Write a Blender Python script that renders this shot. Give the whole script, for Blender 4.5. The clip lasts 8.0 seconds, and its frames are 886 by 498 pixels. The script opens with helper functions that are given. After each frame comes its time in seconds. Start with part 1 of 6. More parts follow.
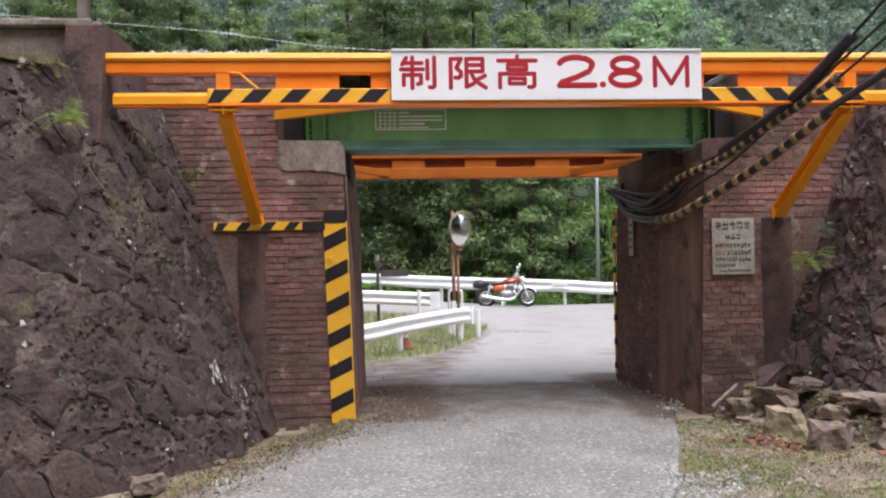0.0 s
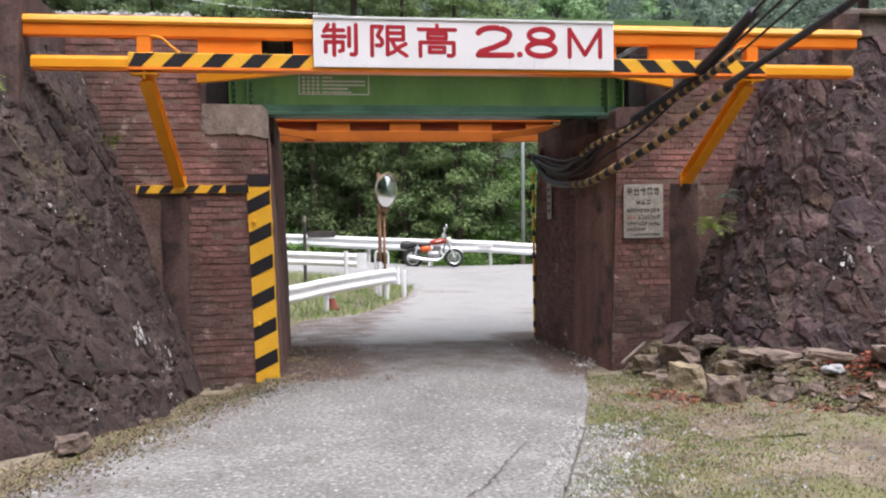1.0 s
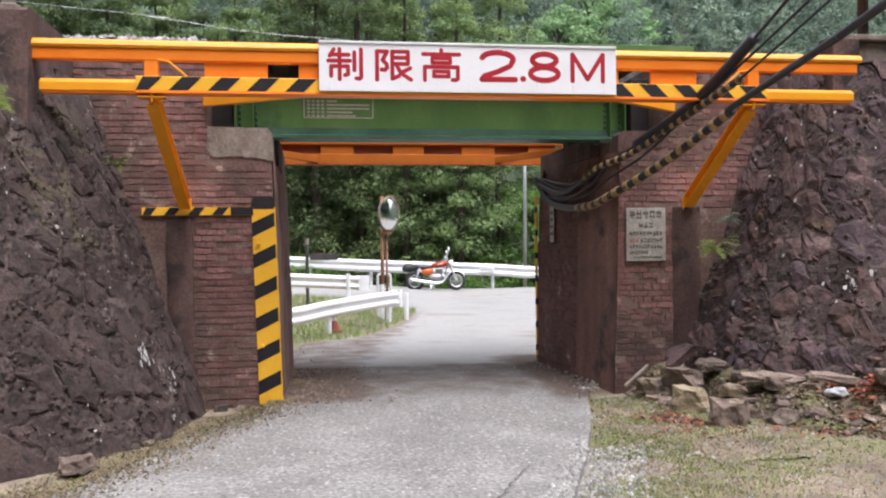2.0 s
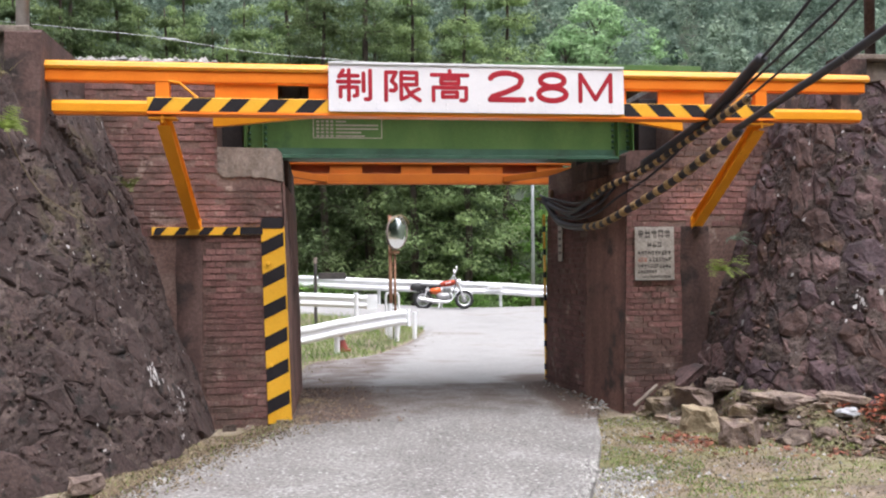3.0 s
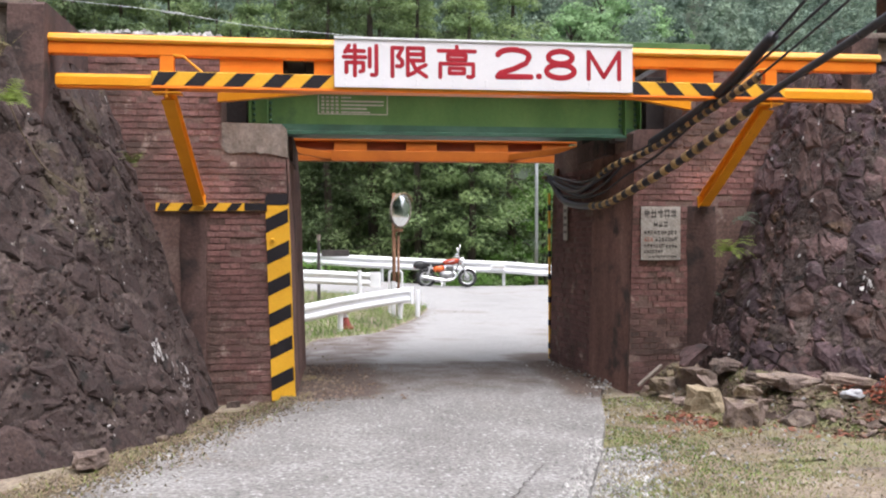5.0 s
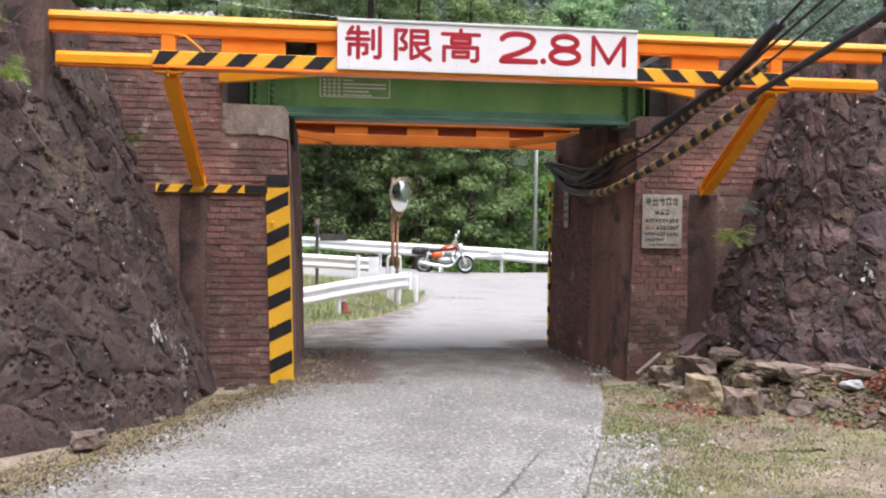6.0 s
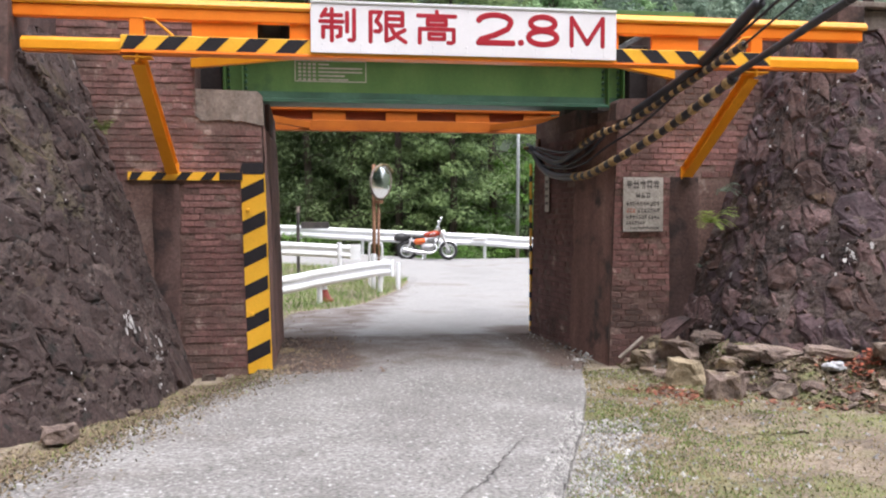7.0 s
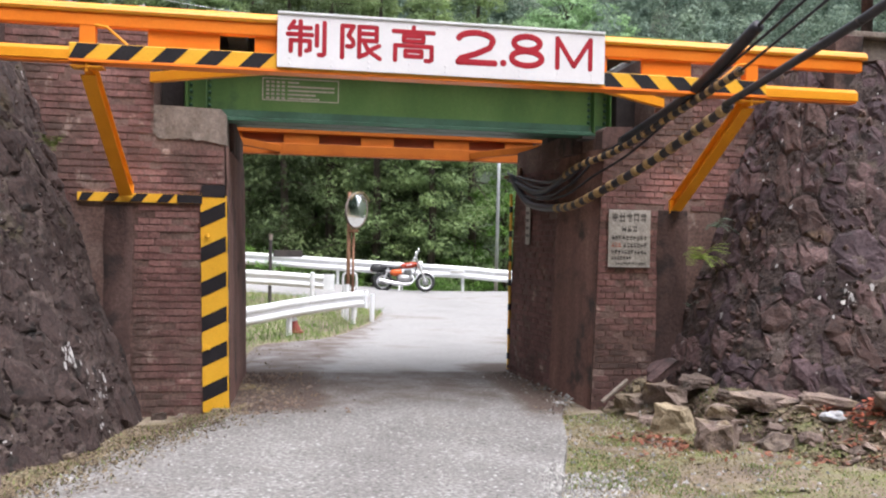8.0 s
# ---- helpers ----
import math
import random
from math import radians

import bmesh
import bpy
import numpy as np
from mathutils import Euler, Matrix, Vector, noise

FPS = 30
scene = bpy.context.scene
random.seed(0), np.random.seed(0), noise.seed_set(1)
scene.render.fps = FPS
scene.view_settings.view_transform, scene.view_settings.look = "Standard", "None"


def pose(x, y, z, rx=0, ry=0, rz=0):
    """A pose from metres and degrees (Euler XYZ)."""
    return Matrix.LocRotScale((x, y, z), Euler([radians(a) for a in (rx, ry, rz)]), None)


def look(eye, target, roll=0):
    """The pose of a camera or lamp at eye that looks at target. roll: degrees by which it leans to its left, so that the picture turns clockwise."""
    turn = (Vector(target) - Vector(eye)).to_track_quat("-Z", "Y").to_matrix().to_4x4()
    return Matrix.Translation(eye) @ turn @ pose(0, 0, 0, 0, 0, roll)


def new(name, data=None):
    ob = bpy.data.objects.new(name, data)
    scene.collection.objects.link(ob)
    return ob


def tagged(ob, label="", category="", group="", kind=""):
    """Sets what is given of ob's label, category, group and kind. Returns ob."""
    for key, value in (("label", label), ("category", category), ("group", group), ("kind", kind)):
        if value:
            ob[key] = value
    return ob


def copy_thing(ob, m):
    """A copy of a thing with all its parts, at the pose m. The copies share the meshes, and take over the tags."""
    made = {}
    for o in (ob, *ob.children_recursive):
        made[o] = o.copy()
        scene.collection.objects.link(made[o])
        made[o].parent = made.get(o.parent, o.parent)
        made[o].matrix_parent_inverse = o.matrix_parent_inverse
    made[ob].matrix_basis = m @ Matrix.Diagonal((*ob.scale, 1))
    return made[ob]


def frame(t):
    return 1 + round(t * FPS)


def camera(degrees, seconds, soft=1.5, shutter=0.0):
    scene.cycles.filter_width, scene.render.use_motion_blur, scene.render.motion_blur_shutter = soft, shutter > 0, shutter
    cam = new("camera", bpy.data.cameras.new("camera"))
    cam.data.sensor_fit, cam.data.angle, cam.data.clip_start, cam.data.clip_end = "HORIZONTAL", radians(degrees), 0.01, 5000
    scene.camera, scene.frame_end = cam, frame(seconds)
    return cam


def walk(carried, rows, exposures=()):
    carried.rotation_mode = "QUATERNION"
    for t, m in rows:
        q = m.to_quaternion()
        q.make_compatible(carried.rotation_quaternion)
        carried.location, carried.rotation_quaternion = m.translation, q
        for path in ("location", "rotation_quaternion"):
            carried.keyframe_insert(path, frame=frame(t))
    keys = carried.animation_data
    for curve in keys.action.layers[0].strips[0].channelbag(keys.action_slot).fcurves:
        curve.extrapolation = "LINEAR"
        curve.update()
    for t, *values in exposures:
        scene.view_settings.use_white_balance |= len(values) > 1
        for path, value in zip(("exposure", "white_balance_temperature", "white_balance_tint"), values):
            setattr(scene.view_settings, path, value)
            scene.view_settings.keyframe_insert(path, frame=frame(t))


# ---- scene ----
cam = camera(53.0, 8.0, soft=2.1)
PATH = [
    (0, (-1.597, -9.907, 1.724), (-1.456, -7.913, 1.759), -1.0),
    (0.5, (-1.532, -10.144, 1.749), (-1.278, -8.161, 1.73), -0.3),
    (1, (-1.533, -10.196, 1.764), (-1.237, -8.219, 1.706), -0.8),
    (1.5, (-1.558, -10.215, 1.744), (-1.261, -8.238, 1.672), -0.4),
    (1.7, (-1.557, -10.228, 1.75), (-1.261, -8.251, 1.703), -0.5),
    (2.8, (-1.583, -10.241, 1.765), (-1.299, -8.261, 1.798), -0.8),
    (3, (-1.575, -10.252, 1.768), (-1.298, -8.272, 1.804), -0.7),
    (3.5, (-1.58, -10.23, 1.771), (-1.308, -8.248, 1.797), -0.8),
    (4, (-1.581, -10.219, 1.766), (-1.319, -8.237, 1.776), -0.7),
    (4.5, (-1.588, -10.229, 1.756), (-1.331, -8.246, 1.756), -0.8),
    (4.7, (-1.587, -10.222, 1.765), (-1.326, -8.239, 1.76), -0.6),
    (5.8, (-1.638, -10.151, 1.753), (-1.357, -8.172, 1.717), 0.5),
    (6, (-1.628, -10.158, 1.747), (-1.351, -8.178, 1.704), 0.6),
    (6.5, (-1.61, -10.148, 1.736), (-1.313, -8.171, 1.678), 0.2),
    (7, (-1.553, -10.036, 1.736), (-1.241, -8.061, 1.663), -0.1),
    (7.5, (-1.466, -9.75, 1.726), (-1.177, -7.772, 1.674), -0.0),
    (8, (-1.396, -9.412, 1.73), (-1.038, -7.444, 1.728), 1.1),
]
EXPOSURES = [(0, 1.34, 6190, 15), (1, 1.41, 6190, 15), (1.7, 1.46, 6190, 15), (3, 1.58, 6190, 15), (8, 1.58, 6190, 15)]
walk(cam, [(t, look(eye, target, roll)) for t, eye, target, roll in PATH], EXPOSURES)

# ---- world and light: bright overcast ----
world = bpy.data.worlds.new("world")
scene.world = world
world.use_nodes = True
wn, wl = world.node_tree.nodes, world.node_tree.links
SUN_UP, SUN_ROUND = radians(68), radians(150)
sky = wn.new("ShaderNodeTexSky")
sky.sky_type, sky.sun_disc, sky.sun_elevation, sky.sun_rotation = "NISHITA", False, SUN_UP, SUN_ROUND
sky.air_density, sky.dust_density, sky.ozone_density = 1.0, 4.0, 1.0
pale = wn.new("ShaderNodeHueSaturation")
pale.inputs["Saturation"].default_value = 0.22
wl.new(sky.outputs[0], pale.inputs["Color"])
wl.new(pale.outputs[0], wn["Background"].inputs["Color"])
wn["Background"].inputs["Strength"].default_value = 0.15
sun = new("sun", bpy.data.lights.new("sun", "SUN"))
sun.data.energy, sun.data.angle, sun.data.color = 0.9, radians(50), (1.0, 0.97, 0.93)
sun_way = Vector((math.sin(SUN_ROUND) * math.cos(SUN_UP), math.cos(SUN_ROUND) * math.cos(SUN_UP), math.sin(SUN_UP)))
sun.matrix_world = look(sun_way * 60, (0, 0, 0))


# ---- materials ----
def surf(name, cols, scale=3.0, fine=45.0, rough=0.85, bump=0.3, metal=0.0, rand=0.0, island=0.0, spots=(), grain=0.35,
         streak=0.0, bumpscale=None, spec=0.5, deep=0.02, tints=()):
    """A worn surface: broad mottling between colours, fine grain, patches of other colours, relief."""
    m = bpy.data.materials.new(name)
    m.use_nodes = True
    n, l = m.node_tree.nodes, m.node_tree.links
    b = n["Principled BSDF"]
    geo = n.new("ShaderNodeNewGeometry")
    where = geo.outputs["Position"]
    if streak:
        mp = n.new("ShaderNodeMapping")
        mp.inputs["Scale"].default_value = (1, 1, streak)
        l.new(where, mp.inputs["Vector"])
        broad_in = mp.outputs[0]
    else:
        broad_in = where

    def tex(s, detail, vec):
        t = n.new("ShaderNodeTexNoise")
        t.inputs["Scale"].default_value, t.inputs["Detail"].default_value, t.inputs["Roughness"].default_value = s, detail, 0.62
        l.new(vec, t.inputs["Vector"])
        return t.outputs["Fac"]

    broad, small = tex(scale, 6, broad_in), tex(fine, 4, where)
    ramp = n.new("ShaderNodeValToRGB")
    while len(ramp.color_ramp.elements) < len(cols):
        ramp.color_ramp.elements.new(0.5)
    for i, c in enumerate(cols):
        e = ramp.color_ramp.elements[i]
        e.position = 0.33 + 0.34 * i / max(1, len(cols) - 1)
        e.color = (*c, 1)
    l.new(broad, ramp.inputs["Fac"])
    colour = ramp.outputs["Color"]
    if tints:
        # some pieces are of another stone
        pick = n.new("ShaderNodeValToRGB")
        pick.color_ramp.interpolation = "CONSTANT"
        while len(pick.color_ramp.elements) < len(tints):
            pick.color_ramp.elements.new(0.5)
        for i, c in enumerate(tints):
            pick.color_ramp.elements[i].position = i / len(tints)
            pick.color_ramp.elements[i].color = (*c, 1)
        l.new(n.new("ShaderNodeObjectInfo").outputs["Random"], pick.inputs["Fac"])
        mt = n.new("ShaderNodeMix")
        mt.data_type, mt.blend_type = "RGBA", "MULTIPLY"
        mt.inputs[0].default_value = 1.0
        l.new(colour, mt.inputs[6])
        l.new(pick.outputs["Color"], mt.inputs[7])
        colour = mt.outputs[2]
    for c, s, lo, hi in spots:
        sp = tex(s, 5, where)
        r = n.new("ShaderNodeMapRange")
        r.inputs["From Min"].default_value, r.inputs["From Max"].default_value = lo, hi
        l.new(sp, r.inputs["Value"])
        mx = n.new("ShaderNodeMix")
        mx.data_type = "RGBA"
        l.new(r.outputs[0], mx.inputs[0])
        l.new(colour, mx.inputs[6])
        mx.inputs[7].default_value = (*c, 1)
        colour = mx.outputs[2]
    g = n.new("ShaderNodeMapRange")
    g.inputs["From Min"].default_value, g.inputs["From Max"].default_value = 0.25, 0.75
    g.inputs["To Min"].default_value, g.inputs["To Max"].default_value = 1 - grain, 1 + grain
    l.new(small, g.inputs["Value"])
    value = g.outputs[0]
    for amount, socket in ((rand, "object"), (island, "island")):
        if amount:
            src = n.new("ShaderNodeObjectInfo").outputs["Random"] if socket == "object" else geo.outputs["Random Per Island"]
            r = n.new("ShaderNodeMapRange")
            r.inputs["To Min"].default_value, r.inputs["To Max"].default_value = 1 - amount, 1 + amount
            l.new(src, r.inputs["Value"])
            mu = n.new("ShaderNodeMath")
            mu.operation = "MULTIPLY"
            l.new(value, mu.inputs[0])
            l.new(r.outputs[0], mu.inputs[1])
            value = mu.outputs[0]
    hsv = n.new("ShaderNodeHueSaturation")
    l.new(colour, hsv.inputs["Color"])
    l.new(value, hsv.inputs["Value"])
    l.new(hsv.outputs[0], b.inputs["Base Color"])
    b.inputs["Metallic"].default_value = metal
    b.inputs["Specular IOR Level"].default_value = spec
    rr = n.new("ShaderNodeMapRange")
    rr.inputs["To Min"].default_value, rr.inputs["To Max"].default_value = max(0.02, rough - 0.12), min(1, rough + 0.12)
    l.new(broad, rr.inputs["Value"])
    l.new(rr.outputs[0], b.inputs["Roughness"])
    if bump:
        bp = n.new("ShaderNodeBump")
        bp.inputs["Strength"].default_value, bp.inputs["Distance"].default_value = bump, deep
        l.new(tex(bumpscale, 6, where) if bumpscale else small, bp.inputs["Height"])
        l.new(bp.outputs[0], b.inputs["Normal"])
    return m


M = dict(
    road=surf("worn_asphalt", [(0.150, 0.142, 0.132), (0.198, 0.189, 0.178), (0.255, 0.246, 0.234)], 0.9, 30, 0.9, 0.9, grain=0.62,
              spots=[((0.15, 0.135, 0.12), 0.45, 0.58, 0.75), ((0.40, 0.39, 0.375), 24, 0.58, 0.66), ((0.10, 0.095, 0.088), 21, 0.60, 0.68)]),
    road_far=surf("pale_pavement", [(0.235, 0.228, 0.22), (0.275, 0.268, 0.26), (0.31, 0.302, 0.293)], 0.5, 30, 0.85, 0.3, grain=0.25,
                  spots=[((0.19, 0.168, 0.148), 0.5, 0.52, 0.68), ((0.21, 0.20, 0.19), 9, 0.60, 0.70)]),
    dirt=surf("dirt", [(0.115, 0.086, 0.064), (0.20, 0.157, 0.115), (0.29, 0.24, 0.175)], 1.6, 28, 0.95, 0.8, grain=0.5,
              spots=[((0.16, 0.155, 0.07), 1.1, 0.47, 0.62), ((0.33, 0.30, 0.25), 22, 0.64, 0.7)]),
    gravel=surf("gravel", [(0.17, 0.165, 0.16), (0.30, 0.29, 0.28), (0.42, 0.41, 0.40)], 14, 60, 0.95, 0.9, grain=0.5),
    pebble=surf("pebbles", [(0.2, 0.19, 0.18), (0.36, 0.35, 0.33)], 5, 60, 0.9, 0.3, island=0.45),
    brick=surf("old_brick", [(0.122, 0.058, 0.052), (0.176, 0.086, 0.077), (0.235, 0.124, 0.112)], 1.3, 40, 0.9, 0.45, rand=0.22, island=0.22, grain=0.35,
               spots=[((0.095, 0.060, 0.050), 0.9, 0.47, 0.62), ((0.40, 0.305, 0.26), 3.2, 0.60, 0.74), ((0.055, 0.042, 0.038), 5, 0.64, 0.74)]),
    mortar=surf("brick_mortar", [(0.100, 0.056, 0.047), (0.160, 0.098, 0.082), (0.22, 0.152, 0.130)], 1.6, 30, 0.95, 0.5, grain=0.5,
                spots=[((0.33, 0.26, 0.23), 2.6, 0.64, 0.74)]),
    stone=surf("wall_stone", [(0.050, 0.034, 0.034), (0.082, 0.058, 0.057), (0.135, 0.102, 0.098)], 2.6, 26, 0.9, 0.55, rand=0.25, island=0.2, grain=0.55, bumpscale=14, deep=0.035,
               tints=((0.82, 0.68, 0.76), (0.72, 0.64, 0.74), (0.92, 0.75, 0.66), (0.80, 0.68, 0.76), (0.98, 0.82, 0.80)),
               spots=[((0.034, 0.026, 0.025), 3.5, 0.55, 0.66), ((0.17, 0.11, 0.066), 2.4, 0.63, 0.72), ((0.34, 0.31, 0.29), 9, 0.67, 0.73)]),
    # dark spots here and in wall_mortar stand in for shaded pits
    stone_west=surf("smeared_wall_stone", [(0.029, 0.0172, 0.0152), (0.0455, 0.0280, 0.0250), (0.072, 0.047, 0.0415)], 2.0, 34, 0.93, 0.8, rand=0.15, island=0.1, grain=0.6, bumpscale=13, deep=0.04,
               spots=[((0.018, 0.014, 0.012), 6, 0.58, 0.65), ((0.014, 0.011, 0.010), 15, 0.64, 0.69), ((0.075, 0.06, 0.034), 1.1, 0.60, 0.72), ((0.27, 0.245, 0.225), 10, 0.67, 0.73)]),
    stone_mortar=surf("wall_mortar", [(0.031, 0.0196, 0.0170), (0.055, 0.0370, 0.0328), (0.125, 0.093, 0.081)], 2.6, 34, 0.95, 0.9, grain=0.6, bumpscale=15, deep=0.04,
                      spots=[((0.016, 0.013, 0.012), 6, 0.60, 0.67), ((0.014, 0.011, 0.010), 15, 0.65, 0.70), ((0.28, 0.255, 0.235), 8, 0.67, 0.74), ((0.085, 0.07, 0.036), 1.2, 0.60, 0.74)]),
    heap_earth=surf("heap_earth", [(0.075, 0.052, 0.038), (0.14, 0.10, 0.072), (0.22, 0.168, 0.118)], 3.0, 30, 0.95, 0.9, grain=0.6,
                    spots=[((0.13, 0.135, 0.055), 1.7, 0.56, 0.68), ((0.28, 0.23, 0.16), 18, 0.62, 0.70)]),
    old_wood=surf("weathered_wood", [(0.20, 0.16, 0.13), (0.33, 0.28, 0.235)], 6, 40, 0.9, 0.3, streak=0.3),
    lichen=surf("lichen", [(0.30, 0.28, 0.27), (0.48, 0.46, 0.45)], 9, 60, 0.95, 0.2, island=0.35),
    rock=surf("broken_rock", [(0.105, 0.074, 0.062), (0.18, 0.132, 0.108), (0.27, 0.212, 0.165)], 3, 35, 0.92, 0.6, rand=0.35, grain=0.35,
              deep=0.04, spots=[((0.06, 0.045, 0.036), 4, 0.55, 0.7), ((0.25, 0.20, 0.115), 1.3, 0.55, 0.66), ((0.36, 0.33, 0.29), 10, 0.64, 0.72)]),
    concrete=surf("stained_concrete", [(0.14, 0.105, 0.085), (0.22, 0.18, 0.15), (0.32, 0.275, 0.24)], 3.2, 30, 0.92, 0.45, streak=0.35,
                  spots=[((0.08, 0.062, 0.055), 1.5, 0.52, 0.66)]),
    render=surf("dark_render", [(0.135, 0.070, 0.055), (0.195, 0.100, 0.080), (0.26, 0.145, 0.118)], 2.6, 26, 0.93, 0.4, streak=0.25,
                spots=[((0.06, 0.042, 0.038), 1.6, 0.55, 0.66)]),
    # soot plus the shade of the girder-end recess, both in the base colour
    soot=surf("soot_and_shade_concrete", [(0.018, 0.014, 0.014), (0.035, 0.026, 0.025)], 2.5, 30, 0.95, 0.3, streak=0.3),
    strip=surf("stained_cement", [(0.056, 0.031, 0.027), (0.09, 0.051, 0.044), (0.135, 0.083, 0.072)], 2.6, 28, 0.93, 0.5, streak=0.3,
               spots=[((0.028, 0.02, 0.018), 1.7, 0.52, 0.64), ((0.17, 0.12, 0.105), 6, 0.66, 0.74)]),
    yellow=surf("yellow_orange_paint", [(0.80, 0.30, 0.008), (0.88, 0.36, 0.012)], 2.5, 60, 0.42, 0.06, grain=0.06,
                spots=[((0.42, 0.15, 0.01), 5, 0.68, 0.78)]),
    orange=surf("orange_paint", [(0.85, 0.19, 0.008), (0.92, 0.24, 0.01)], 2.5, 60, 0.42, 0.06, grain=0.06),
    # orange darkened to hold the bridge's shade on the far guard
    shaded_orange=surf("shade_darkened_orange", [(0.36, 0.092, 0.008), (0.45, 0.125, 0.010)], 2.5, 60, 0.7, 0.06, grain=0.15, spec=0.25,
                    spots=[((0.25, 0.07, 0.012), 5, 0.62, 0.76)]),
    # red-brown that holds the shade behind the far guard's openings
    recess_orange=surf("recess_shade_red_brown", [(0.17, 0.04, 0.014), (0.24, 0.06, 0.02)], 3, 40, 0.75, 0.1, grain=0.2),
    tape_yellow=surf("yellow_tape", [(0.82, 0.42, 0.02), (0.88, 0.48, 0.03)], 6, 60, 0.5, 0.05, grain=0.08,
                     spots=[((0.45, 0.25, 0.05), 7, 0.68, 0.76)]),
    tape_black=surf("black_tape", [(0.013, 0.011, 0.014), (0.022, 0.019, 0.022)], 6, 60, 0.65, 0.05, spec=0.3),
    green=surf("green_girder_paint", [(0.05, 0.125, 0.03), (0.08, 0.17, 0.042), (0.115, 0.205, 0.062)], 1.2, 30, 0.5, 0.1, grain=0.12, streak=0.5,
               spots=[((0.02, 0.07, 0.03), 1.5, 0.60, 0.75), ((0.16, 0.10, 0.05), 9, 0.72, 0.78)]),
    white=surf("white_sign_paint", [(0.80, 0.78, 0.80), (0.88, 0.86, 0.88)], 1.6, 50, 0.4, 0.03, grain=0.03,
               spots=[((0.52, 0.48, 0.46), 5, 0.71, 0.80)]),
    red=surf("red_sign_paint", [(0.36, 0.008, 0.020), (0.44, 0.013, 0.028)], 4, 60, 0.45, 0.03, grain=0.08),
    grey_metal=surf("galvanised_steel", [(0.36, 0.37, 0.38), (0.50, 0.51, 0.52)], 8, 60, 0.45, 0.05, metal=0.6, grain=0.1),
    rail_white=surf("white_rail_paint", [(0.66, 0.67, 0.68), (0.78, 0.79, 0.80)], 2.5, 50, 0.45, 0.05, grain=0.06,
                    spots=[((0.45, 0.42, 0.38), 6, 0.66, 0.78)]),
    rust=surf("rusty_steel", [(0.12, 0.055, 0.03), (0.22, 0.11, 0.06), (0.30, 0.17, 0.10)], 5, 50, 0.85, 0.2),
    dark_steel=surf("dark_steel", [(0.03, 0.026, 0.026), (0.07, 0.058, 0.052)], 4, 40, 0.7, 0.2),
    sleeper=surf("tarred_timber", [(0.04, 0.03, 0.025), (0.08, 0.06, 0.05)], 4, 40, 0.9, 0.3),
    plate=surf("notice_plate", [(0.33, 0.30, 0.265), (0.43, 0.395, 0.355)], 5, 40, 0.6, 0.05, spots=[((0.25, 0.18, 0.13), 4, 0.66, 0.78)]),
    girder_foot=surf("dark_teal_steel", [(0.016, 0.062, 0.036), (0.028, 0.095, 0.055), (0.05, 0.125, 0.08)], 2.5, 30, 0.5, 0.15, grain=0.2,
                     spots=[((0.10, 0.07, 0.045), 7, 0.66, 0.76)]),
    ink=surf("faded_ink", [(0.07, 0.062, 0.058), (0.13, 0.115, 0.105)], 8, 40, 0.7, 0.0),
    ink_red=surf("faded_red_ink", [(0.32, 0.10, 0.07), (0.38, 0.15, 0.11)], 8, 40, 0.7, 0.0),
    cable=surf("black_cable", [(0.018, 0.017, 0.023), (0.036, 0.034, 0.043)], 6, 50, 0.5, 0.1),
    cable_yellow=surf("dirty_yellow_sleeve", [(0.32, 0.205, 0.09), (0.46, 0.31, 0.14)], 5, 50, 0.75, 0.2, grain=0.4,
                      spots=[((0.10, 0.07, 0.05), 9, 0.55, 0.68)]),
    bark=surf("bark", [(0.04, 0.03, 0.024), (0.08, 0.06, 0.045)], 4, 30, 0.95, 0.6, streak=0.2),
    soil=surf("forest_floor", [(0.016, 0.024, 0.012), (0.028, 0.042, 0.02), (0.04, 0.06, 0.028)], 0.4, 3, 0.95, 0.5, grain=0.4),
)


def leafmat(name, cols, rand=0.25, island=0.22, rough=0.6, scale=0.6, thin_part=0.4):
    m = surf(name, cols, scale, 5, rough, 0.0, rand=rand, island=island, grain=0.2)
    b = m.node_tree.nodes["Principled BSDF"]
    b.inputs["Specular IOR Level"].default_value = 0.15
    # leaves let part of the light through
    n, l = m.node_tree.nodes, m.node_tree.links
    thin, mix, out = n.new("ShaderNodeBsdfTranslucent"), n.new("ShaderNodeMixShader"), n["Material Output"]
    l.new(b.inputs["Base Color"].links[0].from_socket, thin.inputs["Color"])
    mix.inputs[0].default_value = thin_part
    l.new(b.outputs[0], mix.inputs[1])
    l.new(thin.outputs[0], mix.inputs[2])
    l.new(mix.outputs[0], out.inputs["Surface"])
    return m


M["cedar"] = leafmat("cedar_foliage", rand=0.5, island=0.2, scale=0.45, cols=[(0.090, 0.132, 0.066), (0.155, 0.215, 0.092), (0.225, 0.295, 0.120)])
# cedar leaves paled towards blue-grey: distance haze put into the colour
M["cedar_hazed"] = leafmat("haze_paled_cedar_foliage", [(0.070, 0.105, 0.082), (0.155, 0.212, 0.160), (0.27, 0.34, 0.245)], 0.2, 0.07, scale=0.26)
M["broad"] = leafmat("broad_leaf", [(0.085, 0.17, 0.035), (0.13, 0.25, 0.05), (0.18, 0.31, 0.07)])
# broad leaves of the far slope, paled for haze in the same way
M["broad_hazed"] = leafmat("haze_paled_broad_leaf", [(0.19, 0.31, 0.15), (0.27, 0.41, 0.20), (0.36, 0.50, 0.27)])
M["fern"] = leafmat("fern_green", [(0.20, 0.28, 0.06), (0.30, 0.39, 0.095), (0.40, 0.47, 0.15)])
